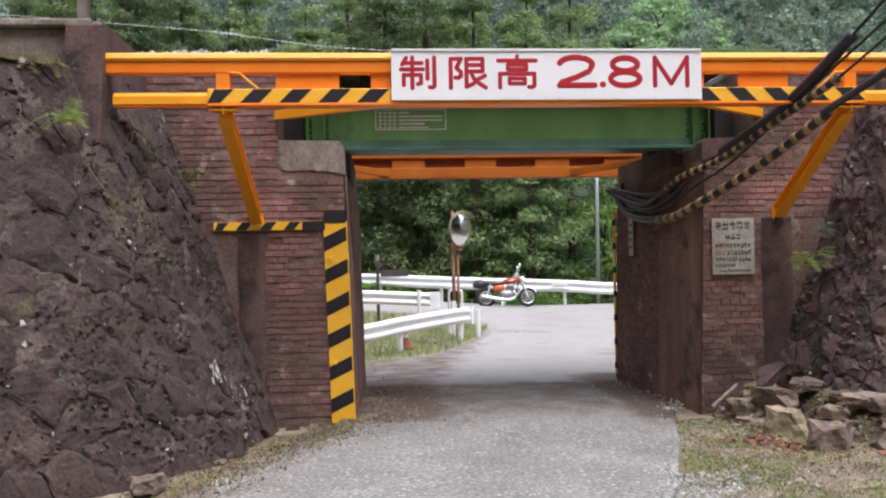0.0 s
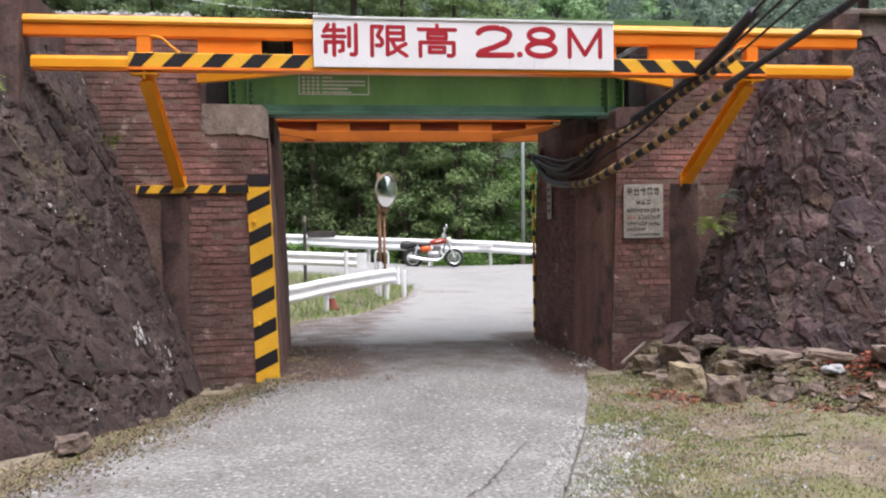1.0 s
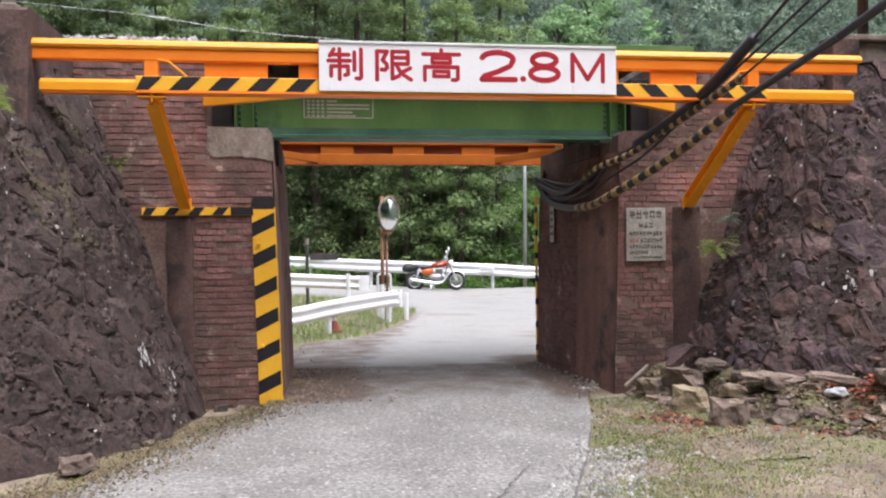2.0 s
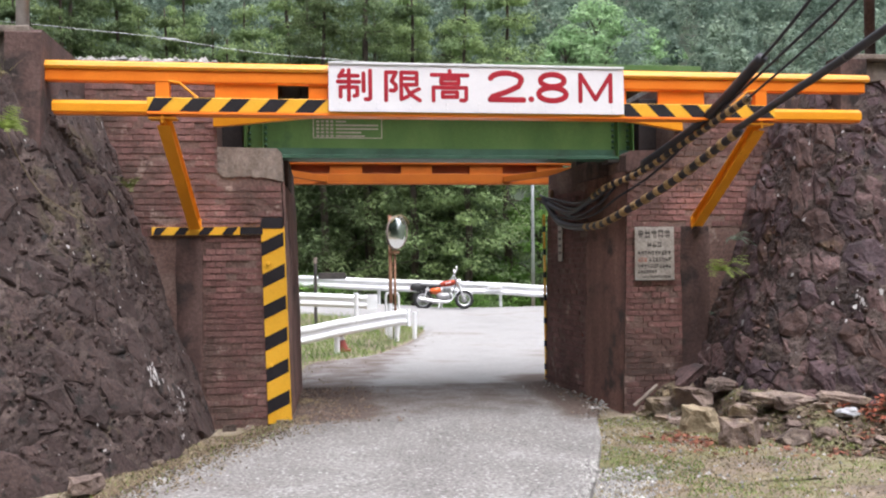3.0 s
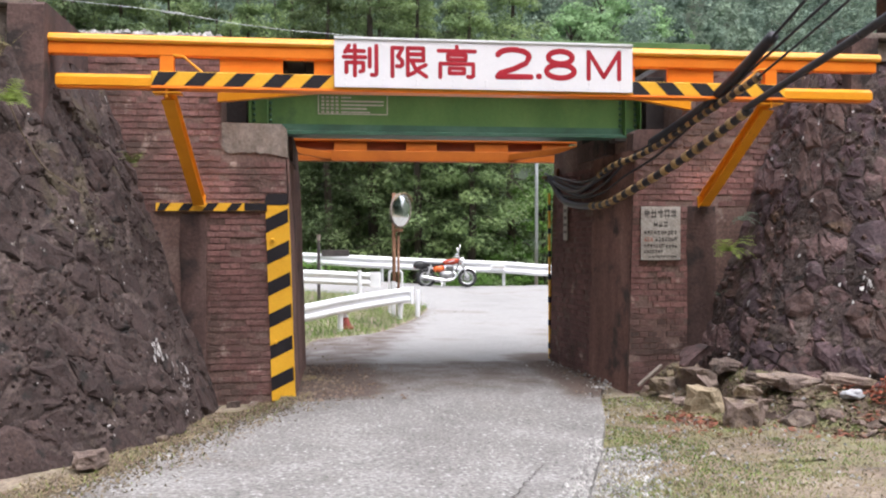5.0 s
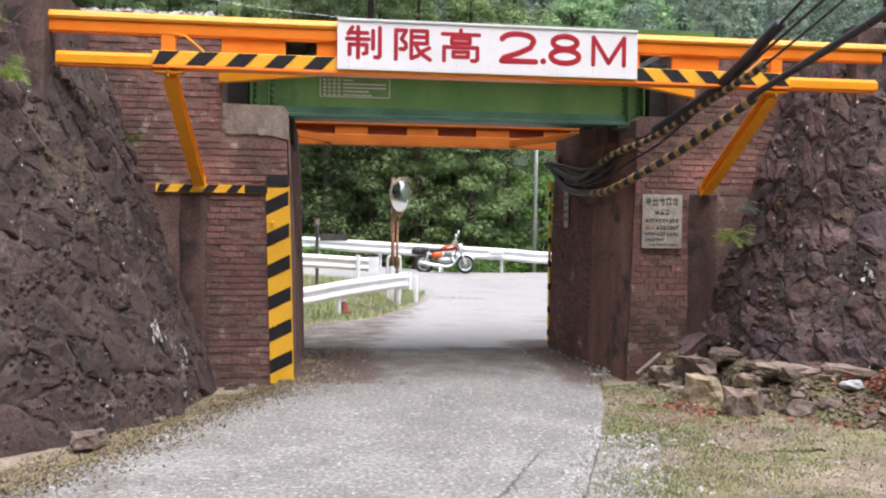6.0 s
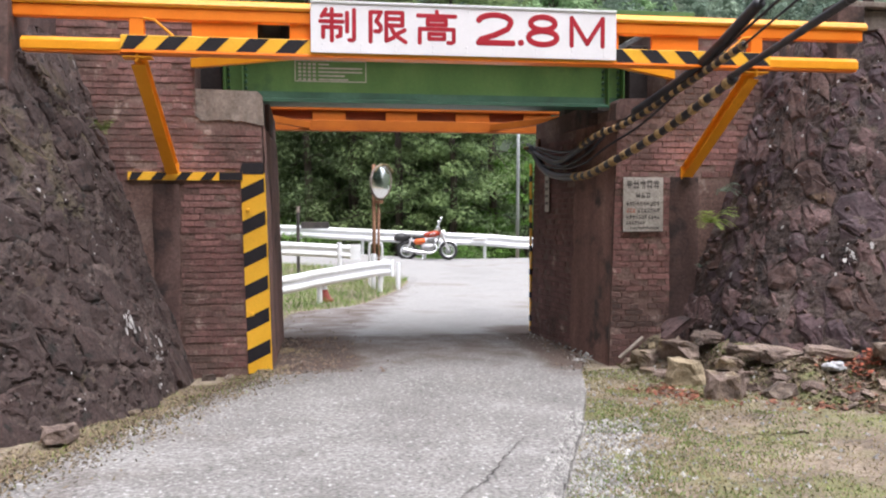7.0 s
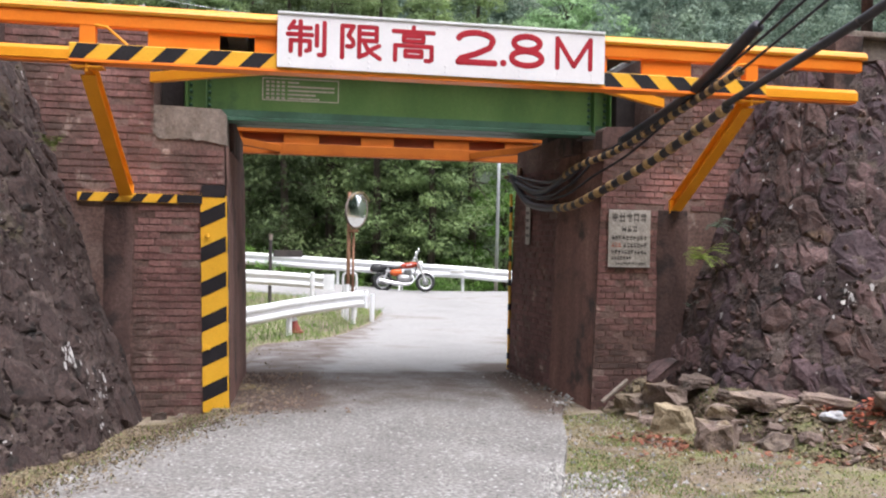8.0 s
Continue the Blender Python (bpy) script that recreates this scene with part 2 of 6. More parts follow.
M["grass"] = leafmat("grass_blades", [(0.10, 0.15, 0.035), (0.17, 0.205, 0.06), (0.24, 0.22, 0.095)], 0.2, 0.5, thin_part=0.1)
M["verge_green"] = leafmat("fresh_verge_grass", [(0.12, 0.19, 0.05), (0.20, 0.27, 0.085), (0.30, 0.31, 0.14)], 0.2, 0.5, thin_part=0.15)
M["lush_grass"] = leafmat("rough_grass", [(0.10, 0.19, 0.04), (0.17, 0.28, 0.065), (0.27, 0.31, 0.12)], 0.2, 0.5, thin_part=0.2)
M["straw"] = leafmat("dry_grass", [(0.22, 0.18, 0.09), (0.32, 0.27, 0.15)], 0.2, 0.4, thin_part=0.1)
M["litter"] = leafmat("leaf_litter", [(0.10, 0.075, 0.048), (0.17, 0.135, 0.085), (0.27, 0.225, 0.15)], 0.2, 0.5, thin_part=0.05)
M["bark_litter"] = leafmat("dark_bark_litter", [(0.06, 0.04, 0.028), (0.11, 0.075, 0.052), (0.20, 0.155, 0.11)], 0.2, 0.5, thin_part=0.05)
M["dead_leaf"] = leafmat("dead_leaves", [(0.14, 0.058, 0.038), (0.24, 0.095, 0.058)], 0.2, 0.5, thin_part=0.05)




def wall_dirt_and_browning(m):
    """Brown dirt trodden and washed along both underpass walls; browner asphalt between them."""
    n, l = m.node_tree.nodes, m.node_tree.links
    b = n["Principled BSDF"]
    old = b.inputs["Base Color"].links[0].from_socket
    geo, sep = n.new("ShaderNodeNewGeometry"), n.new("ShaderNodeSeparateXYZ")
    l.new(geo.outputs["Position"], sep.inputs[0])
    noi = n.new("ShaderNodeTexNoise")
    noi.inputs["Scale"].default_value, noi.inputs["Detail"].default_value = 2.2, 7
    l.new(geo.outputs["Position"], noi.inputs["Vector"])

    def ramp(src, a, b_):
        r = n.new("ShaderNodeMapRange")
        r.interpolation_type = "SMOOTHSTEP"
        r.inputs["From Min"].default_value, r.inputs["From Max"].default_value = a, b_
        l.new(src, r.inputs["Value"])
        return r.outputs[0]

    def calc(op, a, b_):
        c = n.new("ShaderNodeMath")
        c.operation = op
        for i, v in enumerate((a, b_)):
            if isinstance(v, float):
                c.inputs[i].default_value = v
            else:
                l.new(v, c.inputs[i])
        return c.outputs[0]

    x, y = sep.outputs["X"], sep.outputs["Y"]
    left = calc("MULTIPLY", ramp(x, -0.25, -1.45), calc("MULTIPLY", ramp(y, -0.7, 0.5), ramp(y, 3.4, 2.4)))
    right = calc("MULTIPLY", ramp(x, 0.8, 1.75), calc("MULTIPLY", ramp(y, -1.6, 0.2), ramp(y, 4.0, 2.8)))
    # weaker browning over the whole width from wall to wall
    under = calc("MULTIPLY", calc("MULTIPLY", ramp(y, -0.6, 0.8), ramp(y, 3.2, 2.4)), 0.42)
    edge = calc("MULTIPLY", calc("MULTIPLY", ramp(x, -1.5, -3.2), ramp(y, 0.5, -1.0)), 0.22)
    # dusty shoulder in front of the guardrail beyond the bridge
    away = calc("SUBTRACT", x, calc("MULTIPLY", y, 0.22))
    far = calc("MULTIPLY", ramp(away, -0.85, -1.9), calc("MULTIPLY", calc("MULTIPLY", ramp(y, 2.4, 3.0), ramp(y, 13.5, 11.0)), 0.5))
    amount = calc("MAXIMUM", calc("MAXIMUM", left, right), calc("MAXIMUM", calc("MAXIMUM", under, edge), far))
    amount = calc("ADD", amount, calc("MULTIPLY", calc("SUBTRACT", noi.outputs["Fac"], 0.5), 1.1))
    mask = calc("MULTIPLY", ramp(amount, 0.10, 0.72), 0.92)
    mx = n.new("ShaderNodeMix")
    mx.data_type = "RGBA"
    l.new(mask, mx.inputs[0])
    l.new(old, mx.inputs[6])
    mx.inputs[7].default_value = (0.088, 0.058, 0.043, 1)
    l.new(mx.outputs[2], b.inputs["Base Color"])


wall_dirt_and_browning(M["road"])
wall_dirt_and_browning(M["road_far"])


# ---- building helpers ----
def part(name, bm, material, parent=None, label="", smooth=False):
    me = bpy.data.meshes.new(name)
    bm.to_mesh(me)
    bm.free()
    for mm in (material if isinstance(material, (list, tuple)) else [material]):
        me.materials.append(mm)
    if smooth:
        me.polygons.foreach_set("use_smooth", [True] * len(me.polygons))
    ob = new(name, me)
    if parent:
        ob.parent = parent
    if label:
        ob["label"] = label
    return ob


def raw(name, verts, faces, material, parent=None, label="", smooth=False):
    me = bpy.data.meshes.new(name)
    me.from_pydata([tuple(v) for v in verts], [], faces)
    for mm in (material if isinstance(material, (list, tuple)) else [material]):
        me.materials.append(mm)
    if smooth:
        me.polygons.foreach_set("use_smooth", [True] * len(me.polygons))
    ob = new(name, me)
    if parent:
        ob.parent = parent
    if label:
        ob["label"] = label
    return ob


def empty(name, label, category, at=(0, 0, 0), group="", kind=""):
    ob = tagged(new(name), label, category, group, kind)
    ob.location = at
    ob.empty_display_size = 0.1
    return ob


def box(lo, hi, bevel=0.0, bm=None, m=None):
    bm = bm or bmesh.new()
    c = [(a + b) / 2 for a, b in zip(lo, hi)]
    s = [abs(b - a) for a, b in zip(lo, hi)]
    t = Matrix.Translation(c) @ Matrix.Diagonal((*s, 1))
    r = bmesh.ops.create_cube(bm, size=1, matrix=(m @ t) if m else t)
    if bevel:
        es = list({e for v in r["verts"] for e in v.link_edges})
        bmesh.ops.bevel(bm, geom=es, offset=bevel, segments=2, affect="EDGES", profile=0.5)
    return bm


def prism(pts, a, b, axis="y", bm=None):
    """A polygon drawn in the plane across axis, from a to b along it."""
    bm = bm or bmesh.new()

    def at(p, w):
        return {"x": (w, p[0], p[1]), "y": (p[0], w, p[1]), "z": (p[0], p[1], w)}[axis]
    va, vb = [bm.verts.new(at(p, a)) for p in pts], [bm.verts.new(at(p, b)) for p in pts]
    bm.faces.new(va)
    bm.faces.new(vb[::-1])
    for i in range(len(pts)):
        j = (i + 1) % len(pts)
        bm.faces.new((va[j], va[i], vb[i], vb[j]))
    bmesh.ops.recalc_face_normals(bm, faces=bm.faces)
    return bm


def tube(pts, r, seg=8, bm=None, cap=True):
    bm = bm or bmesh.new()
    pts = [Vector(p) for p in pts]
    rs = r if isinstance(r, (list, tuple)) else [r] * len(pts)
    rings, side = [], None
    for i, p in enumerate(pts):
        d = (pts[min(i + 1, len(pts) - 1)] - pts[max(i - 1, 0)]).normalized()
        if side is None:
            side = d.orthogonal().normalized()
        side = (side - d * side.dot(d)).normalized()
        up = d.cross(side)
        rings.append([bm.verts.new(p + rs[i] * (math.cos(a) * side + math.sin(a) * up)) for a in (2 * math.pi * k / seg for k in range(seg))])
    for a, b in zip(rings, rings[1:]):
        for k in range(seg):
            bm.faces.new((a[k], a[(k + 1) % seg], b[(k + 1) % seg], b[k]))
    if cap:
        bm.faces.new(rings[0][::-1])
        bm.faces.new(rings[-1])
    return bm


def beam_between(p, q, w, h, bevel=0.006, bm=None, up=(0, 0, 1)):
    """A straight bar of section w x h from p to q."""
    p, q = Vector(p), Vector(q)
    d = q - p
    z = Vector(up)
    x = d.normalized()
    y = z.cross(x).normalized()
    z = x.cross(y)
    m = Matrix((x, y, z)).transposed().to_4x4()
    m.translation = (p + q) / 2
    return box((-d.length / 2, -w / 2, -h / 2), (d.length / 2, w / 2, h / 2), bevel, bm, m)


def spline(pts, n=8):
    """Catmull-Rom through points."""
    pts = [Vector(p) for p in pts]
    out = []
    for i in range(len(pts) - 1):
        p0, p1, p2, p3 = pts[max(i - 1, 0)], pts[i], pts[i + 1], pts[min(i + 2, len(pts) - 1)]
        for k in range(n):
            t = k / n
            out.append(0.5 * ((2 * p1) + (p2 - p0) * t + (2 * p0 - 5 * p1 + 4 * p2 - p3) * t * t + (3 * p1 - p0 - 3 * p2 + p3) * t ** 3))
    return out + [pts[-1]]


def smooth(a, b, v):
    t = min(1, max(0, (v - a) / (b - a)))
    return t * t * (3 - 2 * t)


def ground_z(x, y):
    z = 0.016 * max(0, min(y, 21.5) - 8)
    z += 0.075 * max(0, min(8, 3 - x)) * smooth(9, 21, y)
    if y > 22:
        z -= 3.5 * smooth(22, 29, y)
        z += 0.45 * max(0, y - 36) + 0.0016 * max(0, y - 36) ** 2
    # unseen slopes added behind and beside the lane to cut off low sky light
    if y < -18:
        z += 0.9 * min(60, -18 - y)
    if y < 18 and abs(x) > 16:
        z += 0.8 * min(50, abs(x) - 16) * smooth(18, 8, y)
    z += 0.25 * smooth(3.5, 9, abs(x)) * smooth(8, 0, y) * (1 if x > 0 else 0.3)
    return z


# ---- ground, road ----
def sheet(name, xs, ys, zf, material, parent=None, label="", keep=None):
    verts, faces, idx = [], [], {}
    for j, y in enumerate(ys):
        for i, x in enumerate(xs):
            idx[i, j] = len(verts)
            verts.append((x, y, zf(x, y)))
    for j in range(len(ys) - 1):
        for i in range(len(xs) - 1):
            if keep is None or keep((xs[i] + xs[i + 1]) / 2, (ys[j] + ys[j + 1]) / 2):
                faces.append((idx[i, j], idx[i + 1, j], idx[i + 1, j + 1], idx[i, j + 1]))
    return raw(name, verts, faces, material, parent, label, smooth=True)


def steps(*spans):
    out = []
    for a, b, d in spans:
        k = max(1, round((b - a) / d))
        out += [a + (b - a) * i / k for i in range(k)]
    return out + [spans[-1][1]]


def rough_ground(x, y):
    near = smooth(30, 12, math.hypot(x, y + 5))
    z = ground_z(x, y) - 0.03 + 0.05 * noise.noise((x * 0.9, y * 0.9, 3)) * near + 0.018 * noise.noise((x * 4, y * 4, 7)) * near
    if y > 30:
        z += 6 * noise.noise((x * 0.02, y * 0.02, 1)) * smooth(36, 80, y)
    return z


gx = steps((-900, -60, 60), (-60, -8, 4), (-8, 8, 0.16), (8, 60, 4), (60, 900, 60))
gy = steps((-900, -40, 60), (-40, -12, 4), (-12, 8, 0.16), (8, 40, 1), (40, 200, 8), (200, 1200, 100))
ground = tagged(sheet("ground", gx, gy, lambda x, y: rough_ground(x, y) if y < 200 else rough_ground(x, 200) - 0.02 * (y - 200), [M["dirt"], M["soil"]]),
       "bare brown earth with thin grass, fallen leaves and pebbles", "ground", kind="structure")


for f in ground.data.polygons:
    c = f.center
    if c.y > 22.5 or abs(c.x) > 13 or c.y < -19:
        f.material_index = 1

# road: left and right edges along y
ROAD_L = [(-70, -5.5), (-14, -4.6), (-8, -4.3), (-4.5, -3.9), (-3.45, -3.4), (-1.9, -2.84), (-0.4, -2.1), (0.5, -1.98), (2.7, -1.95), (6.0, -1.85), (7.2, -0.6), (9, 0.1), (10.8, 0.75), (13, 1.2), (16, -0.5), (18, -9), (21.2, -14)]
ROAD_R = [(-70, -0.5), (-14, -1.2), (-8, -0.75), (-5, -0.07), (-3, 0.72), (-1.65, 1.2), (-0.5, 1.52), (0.3, 1.8), (2.6, 1.8), (4, 2.6), (6, 5.5), (9, 9), (21.2, 14)]


def along(table, y):
    for (a, p), (b, q) in zip(table, table[1:]):
        if y <= b:
            return p + (q - p) * (y - a) / (b - a)
    return table[-1][1]


def road_sheet(ys, n, name, mat):
    verts, faces = [], []
    for y in ys:
        l, r = along(ROAD_L, y), along(ROAD_R, y)
        wob = 0.05 * noise.noise((0, y * 2.1, 5)) + 0.03 * noise.noise((0, y * 7, 9))
        wob2 = 0.03 * noise.noise((3, y * 1.7, 5)) + 0.015 * noise.noise((0, y * 9, 2))
        for i in range(n + 1):
            x = l + wob + (r + wob2 - l - wob) * i / n
            verts.append((x, y, ground_z(x, y) + 0.028 + 0.006 * noise.noise((x, y, 0)) - (0.05 if i in (0,) else 0)))
    for j in range(len(ys) - 1):
        for i in range(n):
            a = j * (n + 1) + i
            faces.append((a, a + 1, a + n + 2, a + n + 1))
    k = len(verts)
    for j in range(len(ys)):
        v = verts[j * (n + 1) + n]
        verts.append((v[0] + 0.012, v[1], v[2] - 0.09))
    for j in range(len(ys) - 1):
        a = j * (n + 1) + n
        faces.append((a, k + j, k + j + 1, a + n + 1))
    return raw(name, verts, faces, M[mat], smooth=False)


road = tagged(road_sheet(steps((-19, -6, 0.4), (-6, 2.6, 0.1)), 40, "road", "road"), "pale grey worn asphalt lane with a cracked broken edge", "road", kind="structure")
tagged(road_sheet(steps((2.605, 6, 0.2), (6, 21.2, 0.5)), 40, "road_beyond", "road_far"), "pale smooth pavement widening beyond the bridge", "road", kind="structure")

# ---- bridge abutments: left and right of the lane, y = 0 is the near face ----
FACE_TOP = 4.0


def x_in(side, y, z):
    if side < 0:
        return -1.91 + 0.03 * y - 0.03 * z
    return 2.02 - 0.104 * y + 0.03 * z


def abutment(side):
    name = "wall_west" if side < 0 else "wall_east"
    ob = empty(name, "red brick bridge abutment, soot stained, with a concrete bearing seat", "abutment", (side * 2.5, 1.3, 0), kind="structure")
    ob.location = (0, 0, 0)
    out = side * 5.2
    # core below the seat
    bm = bmesh.new()
    ring = []
    for z in (-0.3, 3.08):
        ring.append([bm.verts.new(p) for p in ((x_in(side, 0, z) , 0, z), (x_in(side, 2.65, z), 2.65, z), (out, 2.65, z), (out, 0, z))])
    a, b = ring
    for i in range(4):
        bm.faces.new((a[i], a[(i + 1) % 4], b[(i + 1) % 4], b[i]))
    bm.faces.new(a[::-1])
    bm.faces.new(b)
    bmesh.ops.recalc_face_normals(bm, faces=bm.faces)
    part("core", bm, M["mortar"], ob, "dark mortar bed between the bricks")
    # upright part beside the girder ends
    xa = side * 2.70 + 0.0
    part("upper_core", box((min(xa, out), 0, 3.08), (max(xa, out), 2.65, FACE_TOP - 0.02)), M["mortar"], ob)
    xb = side * 2.46
    part("back_wall", box((min(xa, xb) + 0.001, 0.55, 3.08), (max(xa, xb) - 0.001, 2.65, 3.85), 0.01), M["soot"], ob, "sooty wall behind the girder end, recess shade in its colour")
    return ob


west, east = abutment(-1), abutment(1)

# bearing seats of concrete, with rounded worn edges
def seat(side, ob):
    z0 = 2.74 if side < 0 else 2.86
    xi0, xi1 = x_in(side, 0, z0), x_in(side, 0, 3.12)
    o = side * 2.695
    s = side
    bm = prism([(xi0 - s * 0.022, z0), (xi1 - s * 0.022, 3.06), (xi1 + s * 0.03, 3.115), (o, 3.13), (o, z0 + 0.10)] + [(o - s * 0.06 * k, z0 + 0.05 + 0.035 * noise.noise((k * 0.9, side, 2))) for k in range(1, 9)], -0.016, 0.54)
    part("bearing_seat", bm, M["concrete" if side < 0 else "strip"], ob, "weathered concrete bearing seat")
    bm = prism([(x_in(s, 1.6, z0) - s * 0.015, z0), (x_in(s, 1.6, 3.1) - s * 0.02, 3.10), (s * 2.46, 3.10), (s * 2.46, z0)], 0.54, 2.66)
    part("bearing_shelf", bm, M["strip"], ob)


seat(-1, west)
seat(1, east)
# smooth dark render on the near part of the east inner face and on the west inner face
def render_coat(side, y0, y1, z1, ob, nm):
    bm = bmesh.new()
    s = side
    n = 14
    grid = []
    for j in range(n + 1):
        y = y0 + (y1 - y0) * j / n
        row = []
        for i in range(25):
            z = -0.1 + (z1 + 0.1) * i / 24
            d = 0.014 + 0.012 * noise.noise((y * 2, z * 1.5, 4)) + (0.008 * noise.noise((y * 9, z * 9, 1)))
            row.append(bm.verts.new((x_in(s, y, z) - s * max(0.004, d), y, z)))
        grid.append(row)
    for j in range(n):
        for i in range(24):
            bm.faces.new((grid[j][i], grid[j + 1][i], grid[j + 1][i + 1], grid[j][i + 1]))
    bmesh.ops.recalc_face_normals(bm, faces=bm.faces)
    part(nm, bm, M["render"], ob, "dark weathered cement render", smooth=True)


render_coat(1, 0.0, 1.15, 2.87, east, "render_coat")
render_coat(-1, 0.0, 2.65, 2.75, west, "render_coat")
# upright strips of render on the near faces beside the wing walls
def face_strip(x0, x1, z0, z1, ob):
    bm = bmesh.new()
    grid = []
    for i in range(13):
        z = z0 + (z1 - z0) * i / 12
        row = []
        for j in range(7):
            x = x0 + (x1 - x0) * j / 6 + 0.03 * noise.noise((j, z * 2, 3))
            row.append(bm.verts.new((x, -0.012 - (0.018 if 0 < j < 6 else 0) - 0.01 * noise.noise((x * 6, z * 3, 2)), z)))
        grid.append(row)
    for i in range(12):
        for j in range(6):
            bm.faces.new((grid[i][j], grid[i][j + 1], grid[i + 1][j + 1], grid[i + 1][j]))
    part("render_strip", bm, M["strip"], ob, "dark cement strip beside the retaining wall", smooth=True)


face_strip(2.76, 3.12, 0.0, 2.2, east)
face_strip(-3.15, -2.88, 0.0, 2.1, west)

# ---- wing walls of rubble stone, curving away from the near face ----
WEST_BASE = [(-2.70, 0.3), (-2.76, 0.0), (-2.86, -0.9), (-3.03, -1.6), (-3.32, -2.15), (-3.95, -2.85), (-5.2, -3.6), (-9, -4.6)]
EAST_BASE = [(2.70, 0.3), (2.78, 0.0), (2.92, -0.8), (3.2, -1.35), (3.7, -1.85), (4.5, -2.35), (5.8, -2.9), (9.5, -3.8)]


def wing_curve(pts):
    c = spline([(x, y, 0) for x, y in pts], 12)
    acc = [0]
    for a, b in zip(c, c[1:]):
        acc.append(acc[-1] + (b - a).length)
    return c, acc


def wing_point(curve, side, s, z, d=0.0):
    c, acc = curve
    s = min(max(s, 0), acc[-1] - 1e-4)
    lo = 0
    while acc[lo + 1] < s:
        lo += 1
    t = (s - acc[lo]) / (acc[lo + 1] - acc[lo])
    p = c[lo].lerp(c[lo + 1], t)
    tan = (c[min(lo + 2, len(c) - 1)] - c[max(lo - 1, 0)]).normalized()
    nrm = Vector((-tan.y, tan.x, 0)) * (1 if side > 0 else -1)
    # outward bank direction, turned towards the side as the wall meets the face
    w = (nrm + Vector((side, 0, 0)) * max(0, 1 - s / 1.0)).normalized()
    return p + w * (0.345 * z - d) + Vector((0, 0, z + 0.33 * d))


def clip_cell(poly, ax, ay, bx, by):
    """The half of a polygon that is nearer to a than to b."""
    mx, my, dx, dy = (ax + bx) / 2, (ay + by) / 2, bx - ax, by - ay
    out = []
    for i in range(len(poly)):
        p, q = poly[i], poly[(i + 1) % len(poly)]
        fp, fq = (p[0] - mx) * dx + (p[1] - my) * dy, (q[0] - mx) * dx + (q[1] - my) * dy
        if fp <= 0:
            out.append(p)
        if fp * fq < 0:
            t = fp / (fp - fq)
            out.append((p[0] + (q[0] - p[0]) * t, p[1] + (q[1] - p[1]) * t))
    return out


